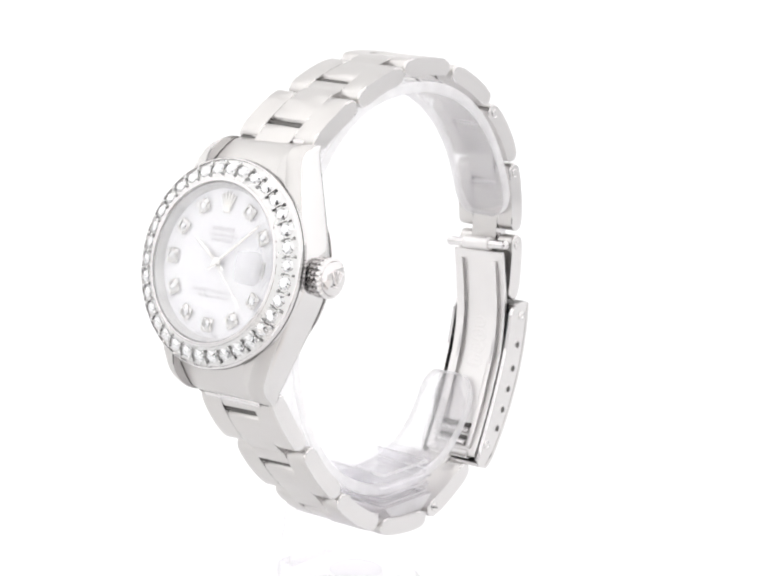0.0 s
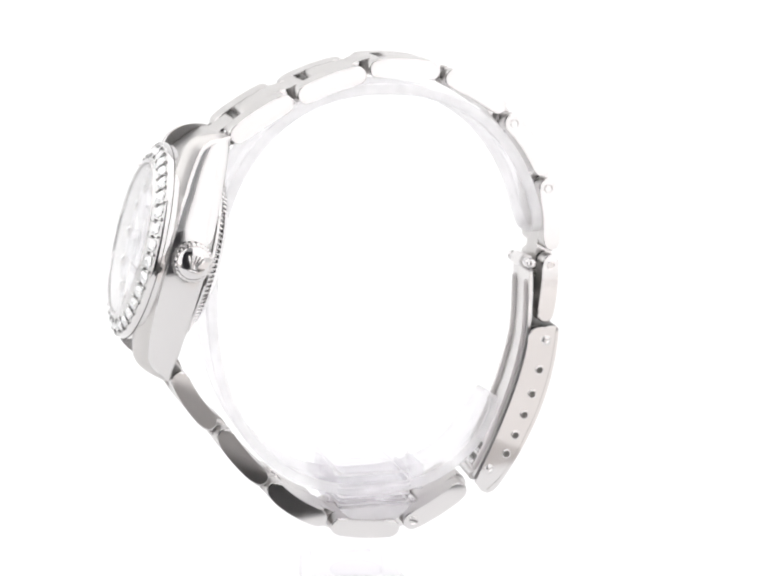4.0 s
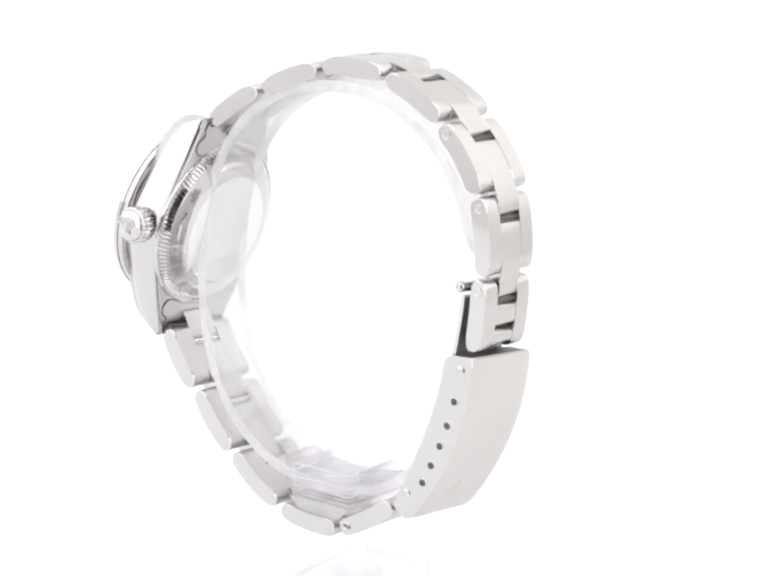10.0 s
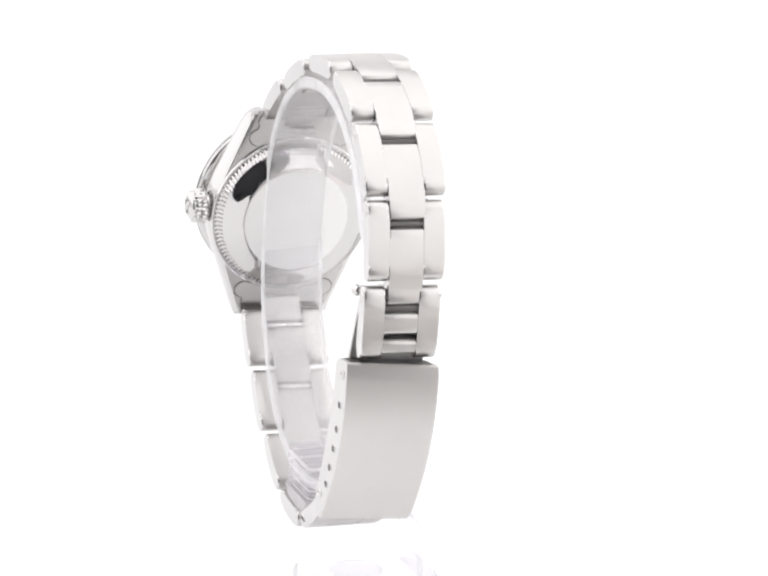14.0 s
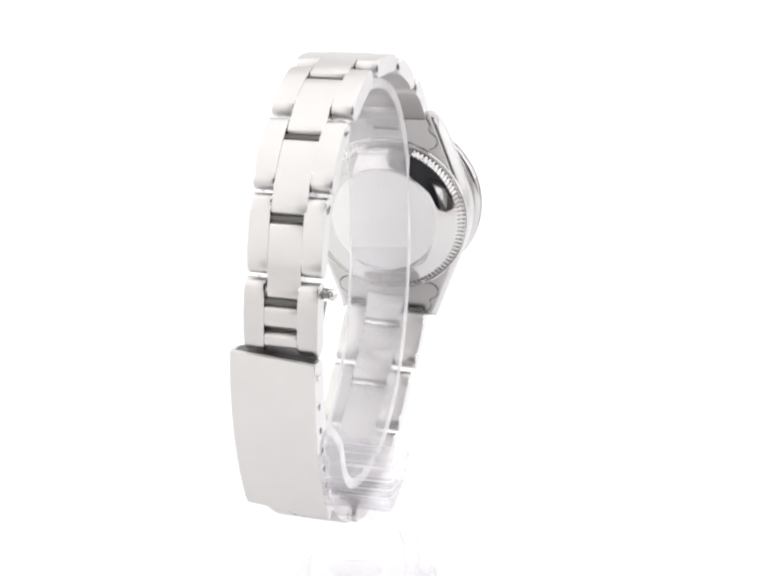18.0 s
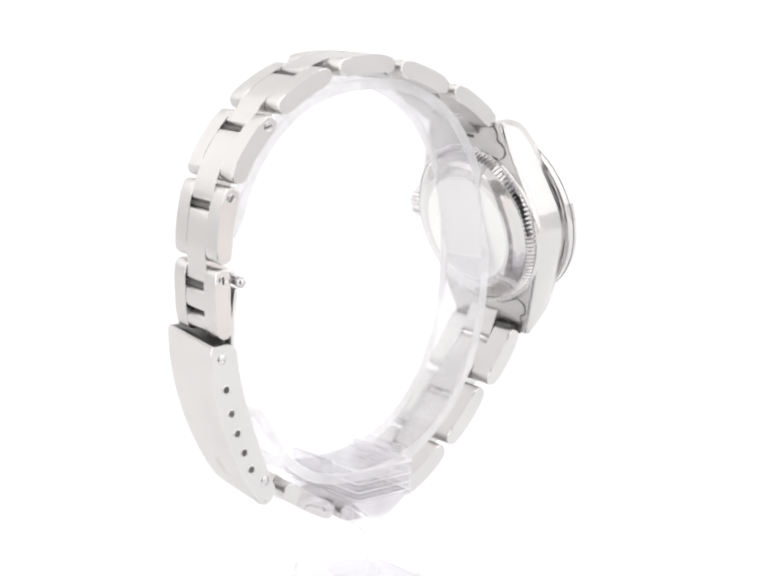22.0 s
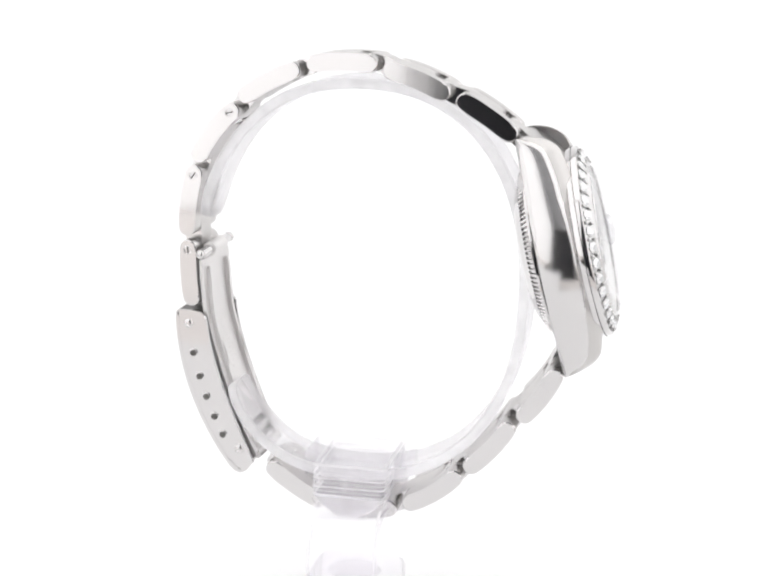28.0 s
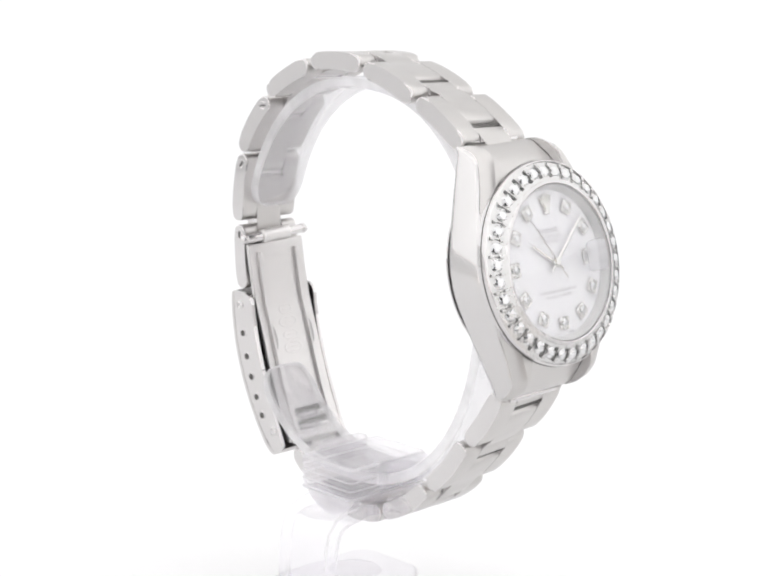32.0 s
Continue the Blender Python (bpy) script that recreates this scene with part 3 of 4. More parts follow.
def build_case():
    bm = bmesh.new()
    us = np.concatenate([np.linspace(-16.1, -13.4, 14), np.linspace(-13.1, -9, 10), np.linspace(-8.5, 8.5, 27), np.linspace(9, 13.1, 10), np.linspace(13.4, 16.1, 14)])
    for sx in (1, -1):
        loops = []
        for u in us:
            ro, nt, nb = case_half(u), case_top(u), -6.8
            hgt = max(0.25, nt - nb)
            nt = nb + hgt
            ri = 5.85
            k = min(1.0, hgt / 3.0)
            drop = (0.8 + 0.9 * min(1.0, (abs(u) / 8.0) ** 1.5)) * k
            edge = nt - drop - 0.1 * k
            sec = [(ri, nb), (ro - 0.95, nb), (ro - 0.75, nb + 0.03)]
            for v in (0.0, 0.05, 0.12, 0.22, 0.36, 0.5, 0.64, 0.78, 0.88, 0.95, 1.0):
                sec.append((ro + 0.02 - 0.30 * k * abs(2 * v - 1) ** 2 - 0.14 * k * abs(2 * v - 1) ** 8, nb + 0.16 * k + (edge - nb - 0.16 * k) * v))
            sec += [(ro - 0.48 * k, edge + 0.06 * k), (ro - 0.74 * k, edge + 0.45 * drop), (ro - 1.10 * k, edge + 0.85 * drop), (ro - 1.5 * k, nt), (ri + 0.12, nt), (ri, nt - 0.1 * k)]
            loops.append([(sx * r, u, n) for r, n in sec])
        rows = add_loops(bm, loops)
        last = len(rows[0]) - 2
        top = {v for row in rows for v in row[last - 4:last + 1]}
        flat = {v for row in rows for v in (row[0], row[1])}
        for f in bm.faces:
            if len(f.verts) == 4 and (all(v in top for v in f.verts) or all(v in flat for v in f.verts)):
                f.material_index = 1
    # round body under the bezel
    body = lathe([(4.0, -6.75), (11.9, -6.75), (12.0, -6.5), (12.0, -1.9), (11.9, -0.9), (4.0, -0.9)], 96)
    close_lathe(body)
    for f in body.faces:
        f.material_index = 1
    join_bm(bm, body)
    bmesh.ops.recalc_face_normals(bm, faces=bm.faces)
    case = head_part("case", bm, [POLISHED_CASE, BRUSHED_CASE], watch, "polished steel watch case with brushed lug tops", 22)
    # end pieces between the lugs
    for s in (1, -1):
        prof = [(11.2, -1.3)]
        for u in np.linspace(11.6, 15.7, 11):
            prof.append((u, end_top(u)))
        prof += [(16.1, -6.2), (16.15, -6.5), (15.9, -6.78), (13.0, -6.78), (11.2, -6.7)]
        bm = bmesh.new()
        add_loops(bm, [[(w, s * u, n) for u, n in prof] for w in (-5.72, 5.72)])
        bmesh.ops.recalc_face_normals(bm, faces=bm.faces)
        end = head_part("end_link", bm, BRUSHED_CASE, watch, "brushed steel end piece fitted between the lugs", 30)
        # Dark sheet under the ear plate: shade of its gap as a coloured outline.
        head_part("gap_shade_line", ear_plate(s, 0.13, -6.75, -6.815), DARK_STEEL, end)
        head_part("ear_plate", ear_plate(s, 0.0, -6.7, -6.95), BRUSHED_CASE, end, sharp=30)
        # slot and two spring bar recesses on the underside, as boxes coloured dark for their shade
        for x, y, sx, sy in ((0.0, 13.6, 3.6, 0.5), (4.3, 15.95, 2.0, 0.75), (-4.3, 15.95, 2.0, 0.75)):
            bm = rounded_box(sx, sy, 0.2, 0.05, 1)
            bmesh.ops.translate(bm, vec=(x, s * y, -6.89), verts=bm.verts)
            head_part("slot_shade_box", bm, DARK_STEEL, end)
        bar = rod((-4.6, s * 16.25, -6.75), (4.6, s * 16.25, -6.75), 0.42, 14, 0.2)
        head_part("spring_bar", bar, POLISHED, end)
    return case


case = build_case()


def build_case_back():
    prof = [(12.15, -6.75), (12.15, -6.98), (12.02, -7.08), (11.86, -7.08), (11.80, -6.95), (11.62, -6.95), (11.56, -7.15), (10.92, -7.95), (10.80, -8.0),
            (10.35, -8.12), (9.5, -8.62), (8.4, -9.05), (7.85, -9.15), (7.5, -9.17), (0.02, -9.2)]

    def flutes(i, j):
        return 1.0 - 0.032 * (i % 6 < 3) if 6 <= j <= 7 else 1.0
    bm = lathe(prof, 108 * 6, wave=flutes)
    for f in bm.faces:
        c = f.calc_center_median()
        f.material_index = 1 if math.hypot(c.x, c.y) < 7.7 else 0
    back = head_part("case_back", bm, [POLISHED, SATIN_BACK], watch, "polished steel screw back with a fluted rim", 25)
    return back


build_case_back()


def build_bezel():
    prof = [(12.0, -1.35), (12.60, -1.32), (12.82, -1.20), (12.90, -0.95), (12.94, -0.10), (12.92, 0.14), (12.86, 0.26), (12.74, 0.30), (12.62, 0.14),
            (10.34, 1.28), (10.30, 1.38), (10.22, 1.44), (10.10, 1.46), (9.96, 1.46), (9.86, 1.40), (9.80, 0.9), (9.80, -0.3)]
    bm = lathe(prof, 160)
    # Channel floor takes a greyer steel copy: shade between the gems as colour.
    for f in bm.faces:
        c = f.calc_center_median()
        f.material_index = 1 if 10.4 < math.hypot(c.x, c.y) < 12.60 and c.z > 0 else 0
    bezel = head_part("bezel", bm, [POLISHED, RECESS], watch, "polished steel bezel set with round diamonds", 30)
    # Dark ring under the bezel, coloured as the shade between bezel and case.
    ring = lathe([(12.4, -0.55), (12.98, -0.55), (12.98, -0.45), (12.4, -0.45)], 160)
    head_part("gap_shade_line", ring, DARK_STEEL, bezel)
    gem = bmesh.new()
    table = [gem.verts.new((0.42 * math.cos(a), 0.42 * math.sin(a), 0.25)) for a in np.arange(8) * math.pi / 4]
    star = [gem.verts.new((0.64 * math.cos(a), 0.64 * math.sin(a), 0.17)) for a in (np.arange(8) + 0.5) * math.pi / 4]
    gird = [gem.verts.new((0.82 * math.cos(a), 0.82 * math.sin(a), 0.0)) for a in np.arange(16) * math.pi / 8]
    cul = gem.verts.new((0, 0, -0.55))
    gem.faces.new(table)
    for i in range(8):
        gem.faces.new((table[i], star[i], table[(i + 1) % 8]))
        gem.faces.new((table[i], gird[2 * i], star[i]))
        gem.faces.new((star[i], gird[2 * i], gird[2 * i + 1]))
        gem.faces.new((star[i], gird[2 * i + 1], gird[(2 * i + 2) % 16]))
        gem.faces.new((star[i], gird[(2 * i + 2) % 16], table[(i + 1) % 8]))
    for i in range(16):
        gem.faces.new((gird[i], cul, gird[(i + 1) % 16]))
    bmesh.ops.recalc_face_normals(gem, faces=gem.faces)
    bmesh.ops.scale(gem, vec=(MM, MM, MM), verts=gem.verts)
    gem_mesh = bpy.data.meshes.new("diamond")
    gem.to_mesh(gem_mesh)
    gem.free()
    gem_mesh.materials.append(DIAMOND)
    bead = bmesh.new()
    bmesh.ops.create_cube(bead, size=1.0)
    bmesh.ops.scale(bead, vec=(0.60 * MM, 0.40 * MM, 0.52 * MM), verts=bead.verts)
    bmesh.ops.bevel(bead, geom=bead.edges[:], offset=0.08 * MM, segments=2, profile=0.5, affect="EDGES")
    bead_mesh = bpy.data.meshes.new("prong")
    bead.to_mesh(bead_mesh)
    bead.free()
    for p in bead_mesh.polygons:
        p.use_smooth = True
    bead_mesh.materials.append(RECESS)
    # Near-black bars between the gems draw the shade of the prong gaps.
    cut = slab(-0.75, 0.75, -0.06, 0.06, -0.1, 0.05)
    bmesh.ops.scale(cut, vec=(MM, MM, MM), verts=cut.verts)
    shade_bar_mesh = bpy.data.meshes.new("gem_shade_bar")
    cut.to_mesh(shade_bar_mesh)
    cut.free()
    shade_bar_mesh.materials.append(DARK_STEEL)
    slope = math.atan2(1.16, 2.42)
    count = 34
    for i in range(count):
        a = 2 * math.pi * (i + 0.5) / count
        turn = Matrix.Rotation(a, 4, "Z")
        tilt = Matrix.Rotation(slope, 4, "Y")
        ob = new("diamond", gem_mesh)
        ob.parent = bezel
        ob.matrix_basis = HEAD_M @ turn @ Matrix.Translation((11.52 * MM, 0, 0.76 * MM)) @ tilt @ Matrix.Rotation(i * 2.4, 4, "Z") @ Matrix.Scale(0.94, 4)
        half = Matrix.Rotation(math.pi / count, 4, "Z")
        ob = new("gem_shade_bar", shade_bar_mesh)
        ob.parent = bezel
        ob.matrix_basis = HEAD_M @ turn @ half @ Matrix.Translation((11.54 * MM, 0, 0.72 * MM)) @ tilt
        for r, n in ((12.16, 0.50), (11.00, 1.06)):
            ob = new("prong", bead_mesh)
            ob.parent = bezel
            ob.matrix_basis = HEAD_M @ turn @ half @ Matrix.Translation((r * MM, 0, n * MM)) @ tilt
    return gem_mesh


gem_mesh = build_bezel()


def build_dial():
    dial = head_part("dial", close_lathe(lathe([(9.6, -0.35), (9.6, 0.0), (4.0, 0.0), (0.05, 0.0)], 96)), PEARL, watch, "white mother-of-pearl dial with diamond hour marks")
    head_part("inner_ring", lathe([(9.80, 1.05), (9.66, 1.16), (9.15, 0.02), (9.6, -0.1)], 120), FLANGE_STEEL, watch, "polished steel ring between dial and crystal", 50)
    for h in range(1, 12):
        if h == 3:
            continue
        a = radians(30 * h)
        rot = Matrix.Rotation(-a, 4, "Z")
        bm = rounded_box(1.78, 1.66, 0.34, 0.30, 3)
        bmesh.ops.translate(bm, vec=(0, 7.62, 0.17), verts=bm.verts)
        cup = lathe([(0.55, 0.30), (0.63, 0.44), (0.72, 0.44), (0.75, 0.30)], 20)
        bmesh.ops.translate(cup, vec=(0, 7.62, 0), verts=cup.verts)
        join_bm(bm, cup)
        bm.transform(rot)
        head_part("hour_marker", bm, MARKER, dial, "silver square hour mark holding a diamond")
        ob = new("marker_diamond", gem_mesh)
        ob.parent = dial
        ob.matrix_basis = HEAD_M @ rot @ Matrix.Translation((0, 7.62 * MM, 0.40 * MM)) @ Matrix.Scale(0.62, 4)
    # emblem at twelve: a plain fan of five rays on a foot
    for i in range(5):
        lean = radians((i - 2) * 11)
        tip = (math.sin(lean) * 3.0, 5.8 + math.cos(lean) * 3.0 - 0.10 * abs(i - 2), 0.18)
        head_part("emblem_ray", rod((math.sin(lean) * 0.75, 6.45, 0.16), tip, 0.13, 8, 0.05), SILVER, dial)
    bm = rounded_box(1.15, 0.40, 0.24, 0.1)
    bmesh.ops.translate(bm, vec=(0, 6.34, 0.13), verts=bm.verts)
    head_part("emblem_foot", bm, SILVER, dial)
    # names as plain bars
    for y, w, h in ((4.15, 3.9, 0.62), (3.35, 5.0, 0.34), (2.75, 3.7, 0.44)):
        n = int(w / 0.52)
        for i in range(n):
            bm = slab(-w / 2 + i * w / n, -w / 2 + (i + 0.42) * w / n, y - h / 2, y + h / 2, 0.0, 0.03)
            head_part("name_bar", bm, PRINT, dial)
    for text, y, size in (("SUPERLATIVE CHRONOMETER", -3.55, 0.53), ("OFFICIALLY CERTIFIED", -4.2, 0.53)):
        printed(text, y, size, dial)
    for text, x in (("SWISS", -1.35), ("MADE", 1.35)):
        printed(text, -8.85, 0.42, dial, x)
    # date window
    bm = rounded_box(1.75, 1.9, 0.12, 0.05, 1)
    bmesh.ops.translate(bm, vec=(6.6, 0, 0.02), verts=bm.verts)
    head_part("date_frame", bm, SILVER, dial)
    bm = slab(5.9, 7.3, -0.75, 0.75, 0.06, 0.095)
    head_part("date_disc", bm, DATE_WHITE, dial)
    for x in (6.2, 6.75):
        bm = slab(x, x + 0.32, -0.5, 0.5, 0.09, 0.11)
        head_part("date_bar", bm, PRINT, dial)
    return dial


def printed(text, y, size, parent, x=0.0):
    cu = bpy.data.curves.new("print", "FONT")
    cu.body, cu.size, cu.align_x, cu.align_y, cu.extrude, cu.resolution_u, cu.offset = text, size, "CENTER", "CENTER", 0.01, 2, -0.008
    tmp = new("print", cu)
    me = bpy.data.meshes.new_from_object(tmp.evaluated_get(bpy.context.evaluated_depsgraph_get()))
    bpy.data.objects.remove(tmp)
    bm = bmesh.new()
    bm.from_mesh(me)
    bpy.data.meshes.remove(me)
    bmesh.ops.translate(bm, vec=(x, y, 0.015), verts=bm.verts)
    head_part("printed_line", bm, PRINT, parent, "small grey printed line of words")


dial = build_dial()


def hand(length, tail, width, height):
    """A straight faceted hand pointing along y."""
    bm = bmesh.new()
    w = width / 2
    pts = [(-w * 0.7, -tail), (-w, length * 0.15), (-w * 0.75, length * 0.9), (0, length), (w * 0.75, length * 0.9), (w, length * 0.15), (w * 0.7, -tail)]
    low = [bm.verts.new((x, y, height - 0.05)) for x, y in pts]
    top = [bm.verts.new((x, y, height)) for x, y in pts]
    a, b = bm.verts.new((0, -tail, height + 0.09)), bm.verts.new((0, length * 0.92, height + 0.07))
    bm.faces.new(low)
    k = len(pts)
    for i in range(k):
        bm.faces.new((low[i], low[(i + 1) % k], top[(i + 1) % k], top[i]))
    bm.faces.new((a, b, top[2], top[1], top[0]))
    bm.faces.new((top[3], top[2], b))
    bm.faces.new((top[4], top[3], b))
    bm.faces.new((a, top[6], top[5], top[4], b))
    bm.faces.new((a, top[0], top[6]))
    return bm


def build_pointers():
    for name, deg, length, width, height in (("hour_hand", -57.0, 4.9, 0.46, 0.42), ("minute_hand", 49.0, 8.2, 0.42, 0.58)):
        bm = hand(length, 1.5, width, height)
        hub = close_lathe(lathe([(0.62, height - 0.1), (0.62, height + 0.06), (0.4, height + 0.12)], 24))
        join_bm(bm, hub)
        bm.transform(Matrix.Rotation(radians(-deg), 4, "Z"))
        head_part(name, bm, SILVER, watch, "slim polished silver watch hand")
    bm = hand(7.6, 2.6, 0.20, 0.80)
    hub = close_lathe(lathe([(0.42, 0.76), (0.42, 0.88), (0.25, 0.98)], 24))
    join_bm(bm, hub)
    sweep = part("second_hand", bm, SILVER, watch, "thin polished silver sweeping second hand")
    sweep.matrix_basis = HEAD_M
    return sweep


second_hand = build_pointers()


def build_crystal():
    prof = [(9.77, 0.9), (9.77, 1.55), (9.55, 1.75), (9.2, 1.8), (0.02, 1.8)]
    inner = [(0.02, 1.2), (9.4, 1.2), (9.6, 0.9), (9.77, 0.9)]
    bm = lathe(prof + inner, 96)
    bmesh.ops.remove_doubles(bm, verts=bm.verts, dist=1e-5)
    crystal = head_part("crystal", bm, SAPPHIRE, watch, "clear flat watch crystal", 40)
    # date magnifier
    bm = bmesh.new()
    loops = []
    for k, h in ((1.0, 1.81), (1.0, 1.92), (0.94, 2.14), (0.72, 2.38), (0.38, 2.5), (0.02, 2.54)):
        loop = []
        for a in np.linspace(0, 2 * math.pi, 33)[:-1]:
            c, s = math.cos(a), math.sin(a)
            q = 1.0 / (abs(c) ** 5 + abs(s) ** 5) ** 0.2
            loop.append((6.45 + 2.0 * k * q * c, 2.0 * k * q * s, h))
        loops.append(loop)
    add_loops(bm, loops)
    lens = head_part("date_magnifier", bm, MAGNIFIER, crystal, "clear raised date magnifier on the crystal", 30)
    crystal.visible_shadow = lens.visible_shadow = False


build_crystal()


def build_crown():
    place = Matrix.Translation((12.0, 0.45, -4.15)) @ Matrix.Rotation(radians(90), 4, "Y")
    prof = [(1.7, -0.3), (1.7, 0.62), (2.15, 0.64), (2.44, 0.7), (2.52, 0.9), (2.52, 2.3), (2.44, 2.5), (2.16, 2.6), (2.08, 2.56), (2.04, 2.78), (1.8, 2.98), (1.0, 3.16), (0.02, 3.2)]

    def teeth(i, j):
        return 1.0 - 0.065 * (0.5 + 0.5 * math.cos(2 * math.pi * i / 8)) ** 3 if 3 <= j <= 6 else 1.0
    bm = lathe(prof, 22 * 8, wave=teeth)
    bm.transform(place)
    crown = head_part("crown", bm, POLISHED, watch, "fluted polished steel winding crown", 30)
    for i in range(5):
        lean = radians((i - 2) * 14)
        bm = rod((math.sin(lean) * 0.4, -0.75, 3.29), (math.sin(lean) * 2.0, -0.95 + math.cos(lean) * 2.0, 3.20), 0.13, 8, 0.05)
        bm.transform(Matrix.Translation((12.0, 0.45, -4.15)) @ Matrix(((0, 0, 1, 0), (0, 1, 0, 0), (-1, 0, 0, 0), (0, 0, 0, 1))))
        head_part("raised_ray", bm, POLISHED, crown)
    bm = rod((-0.6, -0.95, 3.27), (0.6, -0.95, 3.27), 0.13, 8, 0.05)
    bm.transform(Matrix.Translation((12.0, 0.45, -4.15)) @ Matrix(((0, 0, 1, 0), (0, 1, 0, 0), (-1, 0, 0, 0), (0, 0, 0, 1))))
    head_part("raised_ray", bm, POLISHED, crown)
    bm = close_lathe(lathe([(1.5, -0.6), (1.5, 0.7)], 32))
    bm.transform(place)
    head_part("crown_tube", bm, DARK_STEEL, crown)


build_crown()

# ---- clear display stand ----
stand = tagged(new("watch_stand"), "clear acrylic watch stand with an open ring", "stand")
stand.empty_display_size = 0.01
STAND = Matrix.Translation((0.0, -3.45, 0.0)) @ Matrix.Rotation(radians(-1.9), 4, "Z")


def stand_part(name, bm, label="", body=ACRYLIC_BLOCK, sawn=None, rim=ACRYLIC_RIM):
    """sawn(normal) tells the faces that are sawn or moulded edges."""
    bmesh.ops.recalc_face_normals(bm, faces=bm.faces)
    bm.normal_update()
    for f in bm.faces:
        f.material_index = 1 if f.material_index == 1 or (sawn and sawn(f.normal)) else 0
    bm.transform(STAND)
    return part(name, bm, [body, rim], stand, label, 30)


def slanting_side(n):
    return 0.3 < abs(n.x) < 0.95


def build_stand():
    # foot plate with rounded corners and a shallow round dish
    bm = bmesh.new()
    loops = []
    for z, inset in ((0.05, 0.5), (0.5, 0.05), (4.2, 0.0), (4.75, 0.18), (4.95, 0.7)):
        loop = []
        for cx, cy, a0 in ((1, 1, 0), (-1, 1, 90), (-1, -1, 180), (1, -1, 270)):
            for a in np.linspace(a0, a0 + 90, 9):
                loop.append((cx * 3.5 + (2.8 - inset) * math.cos(radians(a)), 4.95 + cy * 6.7 + (2.8 - inset) * math.sin(radians(a)), z))
        loops.append(loop)
    add_loops(bm, loops)
    stand_part("foot_plate", bm, "", ACRYLIC_POST)
    ring = lathe([(3.75, 4.97), (3.6, 5.12), (3.35, 5.12), (3.1, 4.98), (0.03, 4.97)], 48)
    bmesh.ops.translate(ring, vec=(0, 3.45, 0), verts=ring.verts)
    stand_part("dish", ring, "", ACRYLIC_BLOCK)
    # bent post: up from the foot behind the strap, over and in under the ring
    mid = [(12.6, 4.3), (12.6, 8.0), (12.55, 11.0), (12.1, 13.0), (11.1, 14.4), (9.4, 15.1), (6.0, 15.3), (2.0, 15.3)]
    prof = []
    for i, (y, z) in enumerate(mid):
        a, b = Vector(mid[max(0, i - 1)]), Vector(mid[min(len(mid) - 1, i + 1)])
        t = (b - a).normalized()
        prof.append((Vector((y, z)), Vector((t.y, -t.x))))
    outline = [p + n * 1.0 for p, n in prof] + [p - n * 1.0 for p, n in reversed(prof)]
    bm = bmesh.new()
    rows = add_loops(bm, [[(x, p.x, p.y) for p in outline] for x in (-4.7, 4.7)])
    bmesh.ops.bevel(bm, geom=[e for e in bm.edges if abs(e.verts[0].co.x - e.verts[1].co.x) < 1e-6], offset=0.3, segments=2, profile=0.5, affect="EDGES")
    stand_part("post", bm, "", ACRYLIC_POST, slanting_side)
    # lens-shaped keel at the front of the arm
    arc = [(5.0 * q, 17.2 - 2.9 * (1 - q * q)) for q in np.linspace(-1, 1, 25)]
    bm = bmesh.new()
    add_loops(bm, [[(x, y, z) for x, z in arc] for y in (-5.6, 8.6)])
    stand_part("keel", bm, "", ACRYLIC_BLOCK, lambda n: abs(n.y) > 0.5)
    # ridged clip block that holds the ring
    loops = []
    levels = [(17.2, 0.15), (17.35, 0.0)]
    for z in (17.85, 19.0, 20.2):
        levels += [(z - 0.35, 0.0), (z - 0.22, 0.2), (z + 0.22, 0.2), (z + 0.35, 0.0)]
    levels += [(21.6, 0.0), (21.9, 0.3)]
    for z, inset in levels:
        x, y0, y1 = 5.05 - inset, -5.3 + inset, 9.6 - inset
        c = 0.5
        loops.append([(x - c, y0, z), (x, y0 + c, z), (x, y1 - c, z), (x - c, y1, z), (-x + c, y1, z), (-x, y1 - c, z), (-x, y0 + c, z), (-x + c, y0, z)])
    bm = bmesh.new()
    add_loops(bm, loops)
    stand_part("clip_block", bm, "clear ridged acrylic block under the ring", ACRYLIC_BLOCK, lambda n: 0.3 < abs(n.z) < 0.98)
    # open ring: an oval band with rounded ends
    cx, cz, ra, rb, th, wide, power = 0.3, LENS_H - 57.8, 22.55, 27.05, 1.5, 9.0, 2.25
    loops = []
    a0, a1 = math.radians(19), math.radians(318.5)
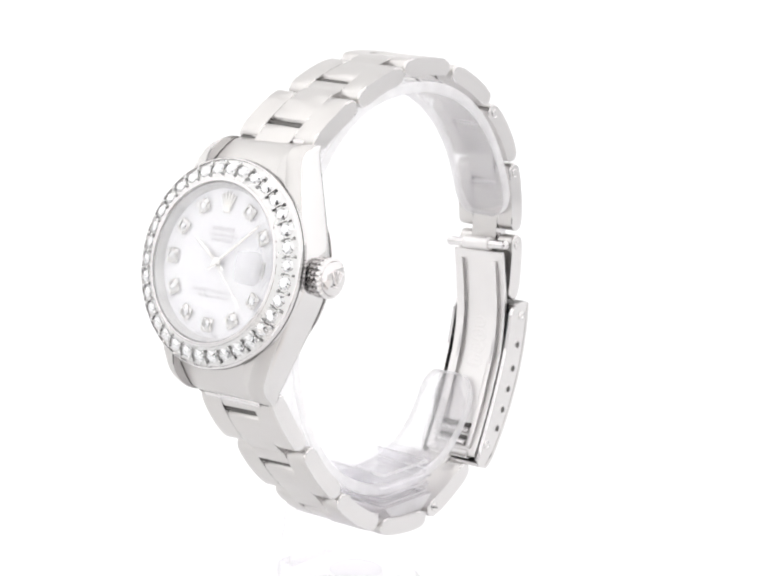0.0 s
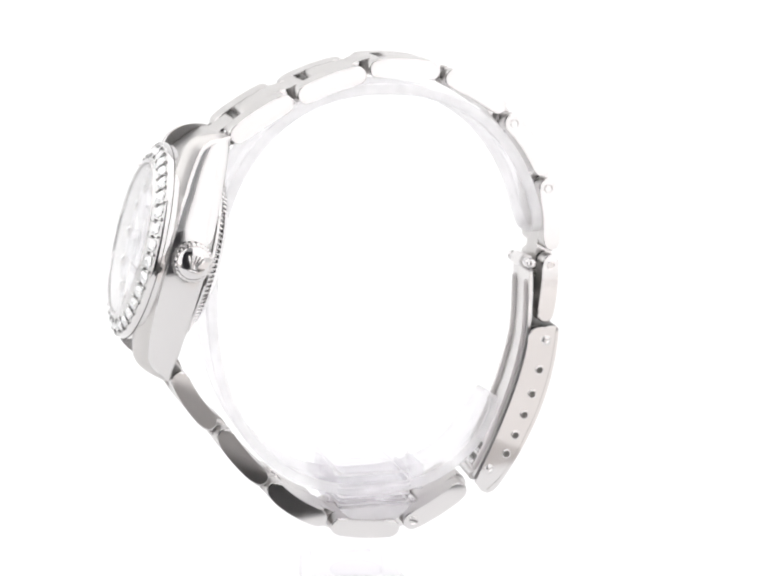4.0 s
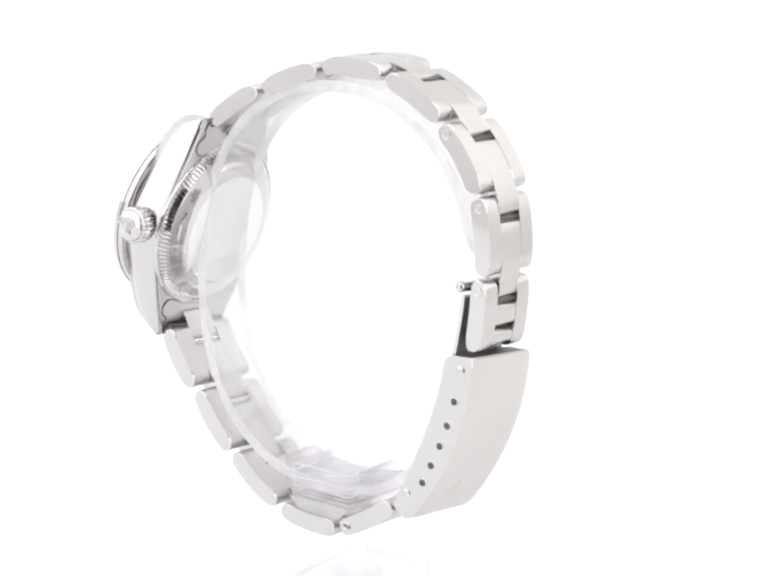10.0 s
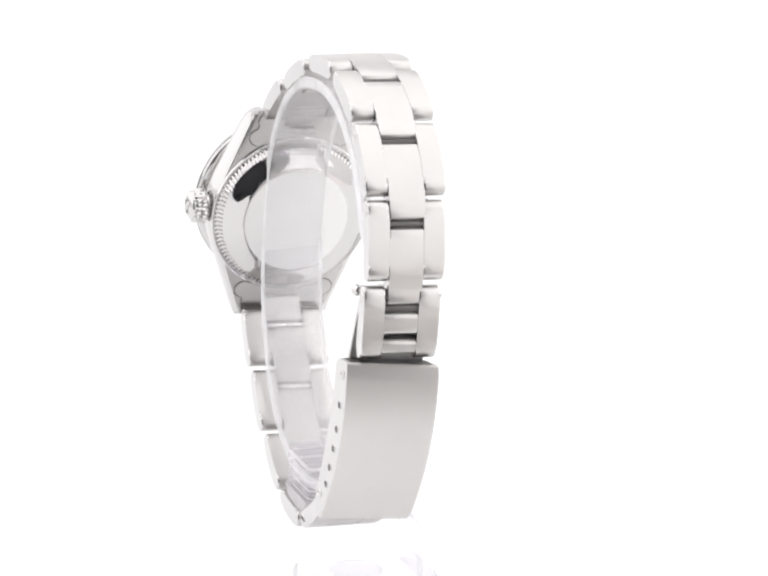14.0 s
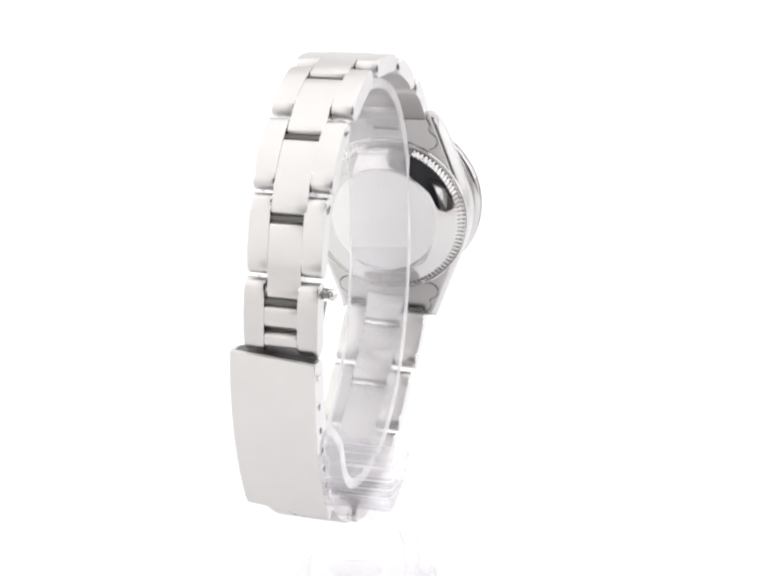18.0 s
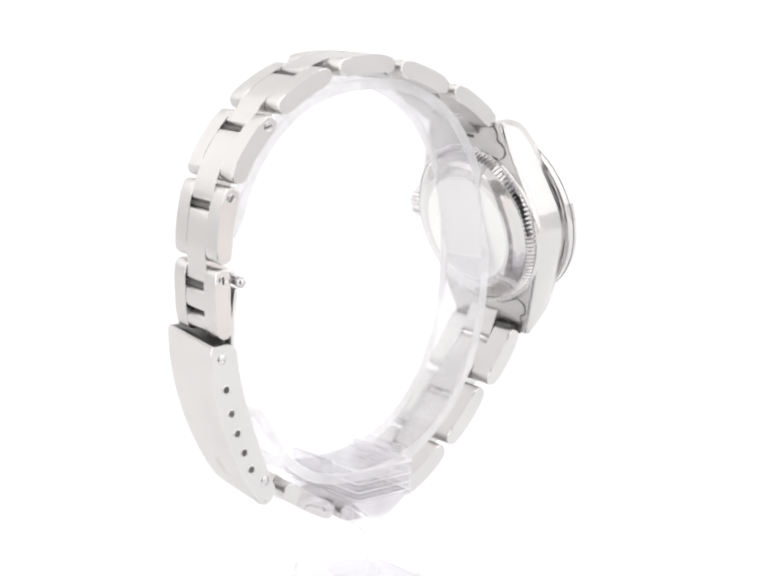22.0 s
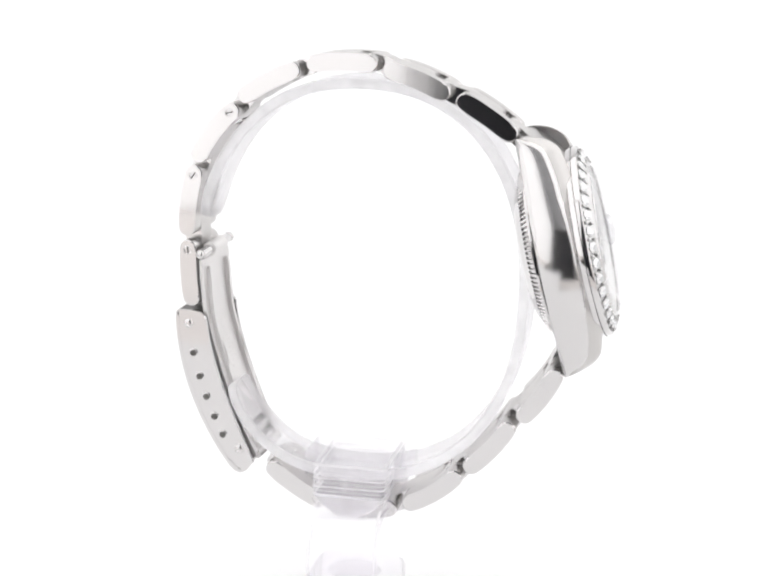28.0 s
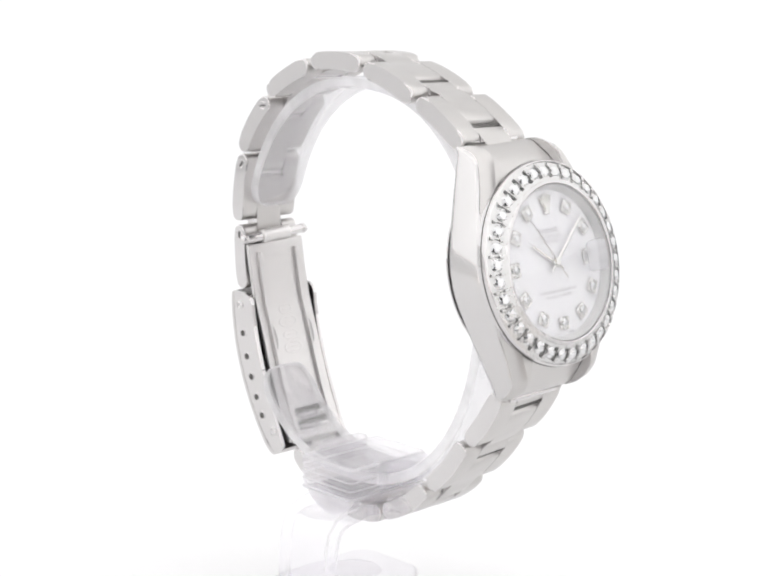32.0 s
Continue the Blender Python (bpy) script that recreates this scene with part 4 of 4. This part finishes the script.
    tip = [0.0, 0.004, 0.012, 0.025, 0.045, 0.07, 0.10, 0.135, 0.175, 0.22]
    ang = [a0 + q for q in tip] + list(np.linspace(a0 + 0.26, a1 - 0.26, 110)) + [a1 - q for q in reversed(tip)]
    for a in ang:
        c, s = math.cos(a), math.sin(a)
        q = (abs(c / ra) ** power + abs(s / rb) ** power) ** (-1 / power)
        q *= 1 - 0.095 * max(0.0, (a - radians(287)) / radians(40)) ** 1.5
        p = Vector((cx + q * c, cz + q * s))
        nrm = Vector((math.copysign(abs(q * c / ra) ** (power - 1) / ra, c), math.copysign(abs(q * s / rb) ** (power - 1) / rb, s))).normalized()
        edge = min(1.0, min(a - a0, a1 - a) * 24.0 / 4.0)
        half = wide / 2 * (0.45 + 0.55 * math.sqrt(1 - (1 - edge) ** 2))
        sec = []
        for dn, dy in ((th / 2 - 0.2, half), (th / 2, half - 0.2), (th / 2, -half + 0.2), (th / 2 - 0.2, -half), (-th / 2 + 0.2, -half), (-th / 2, -half + 0.2), (-th / 2, half - 0.2), (-th / 2 + 0.2, half)):
            e = p + nrm * dn
            sec.append((e.x, dy + 1.6 * max(0.0, (a - radians(260)) / radians(58)) ** 1.5, e.y))
        loops.append(sec)
    bm = bmesh.new()
    add_loops(bm, loops)
    for k, f in enumerate(bm.faces):
        f.material_index = 0 if len(f.verts) == 4 and k % 8 in (1, 5) else 1
    stand_part("ring", bm, "clear flexible acrylic ring open at one side", ACRYLIC_GLASS, rim=ACRYLIC_RIM)
    # small nubs where ring and block meet
    for x in (-6.3, 6.3):
        bm = rounded_box(1.9, 8.6, 3.6, 0.4, 2)
        bmesh.ops.translate(bm, vec=(x, 0.4, 20.4), verts=bm.verts)
        stand_part("nub", bm, "", ACRYLIC_BLOCK)


build_stand()


# ---- what moves ----
def motions():
    rows = [(t, pose(0, 0, 0, 0, 0, a)) for t, a in TURN]
    walk(watch, rows)
    walk(stand, rows)
    walk(second_hand, [(t, HEAD_M @ Matrix.Rotation(radians(-(133.0 + 6.0 * t)), 4, "Z")) for t in range(0, 33, 4)])


motions()
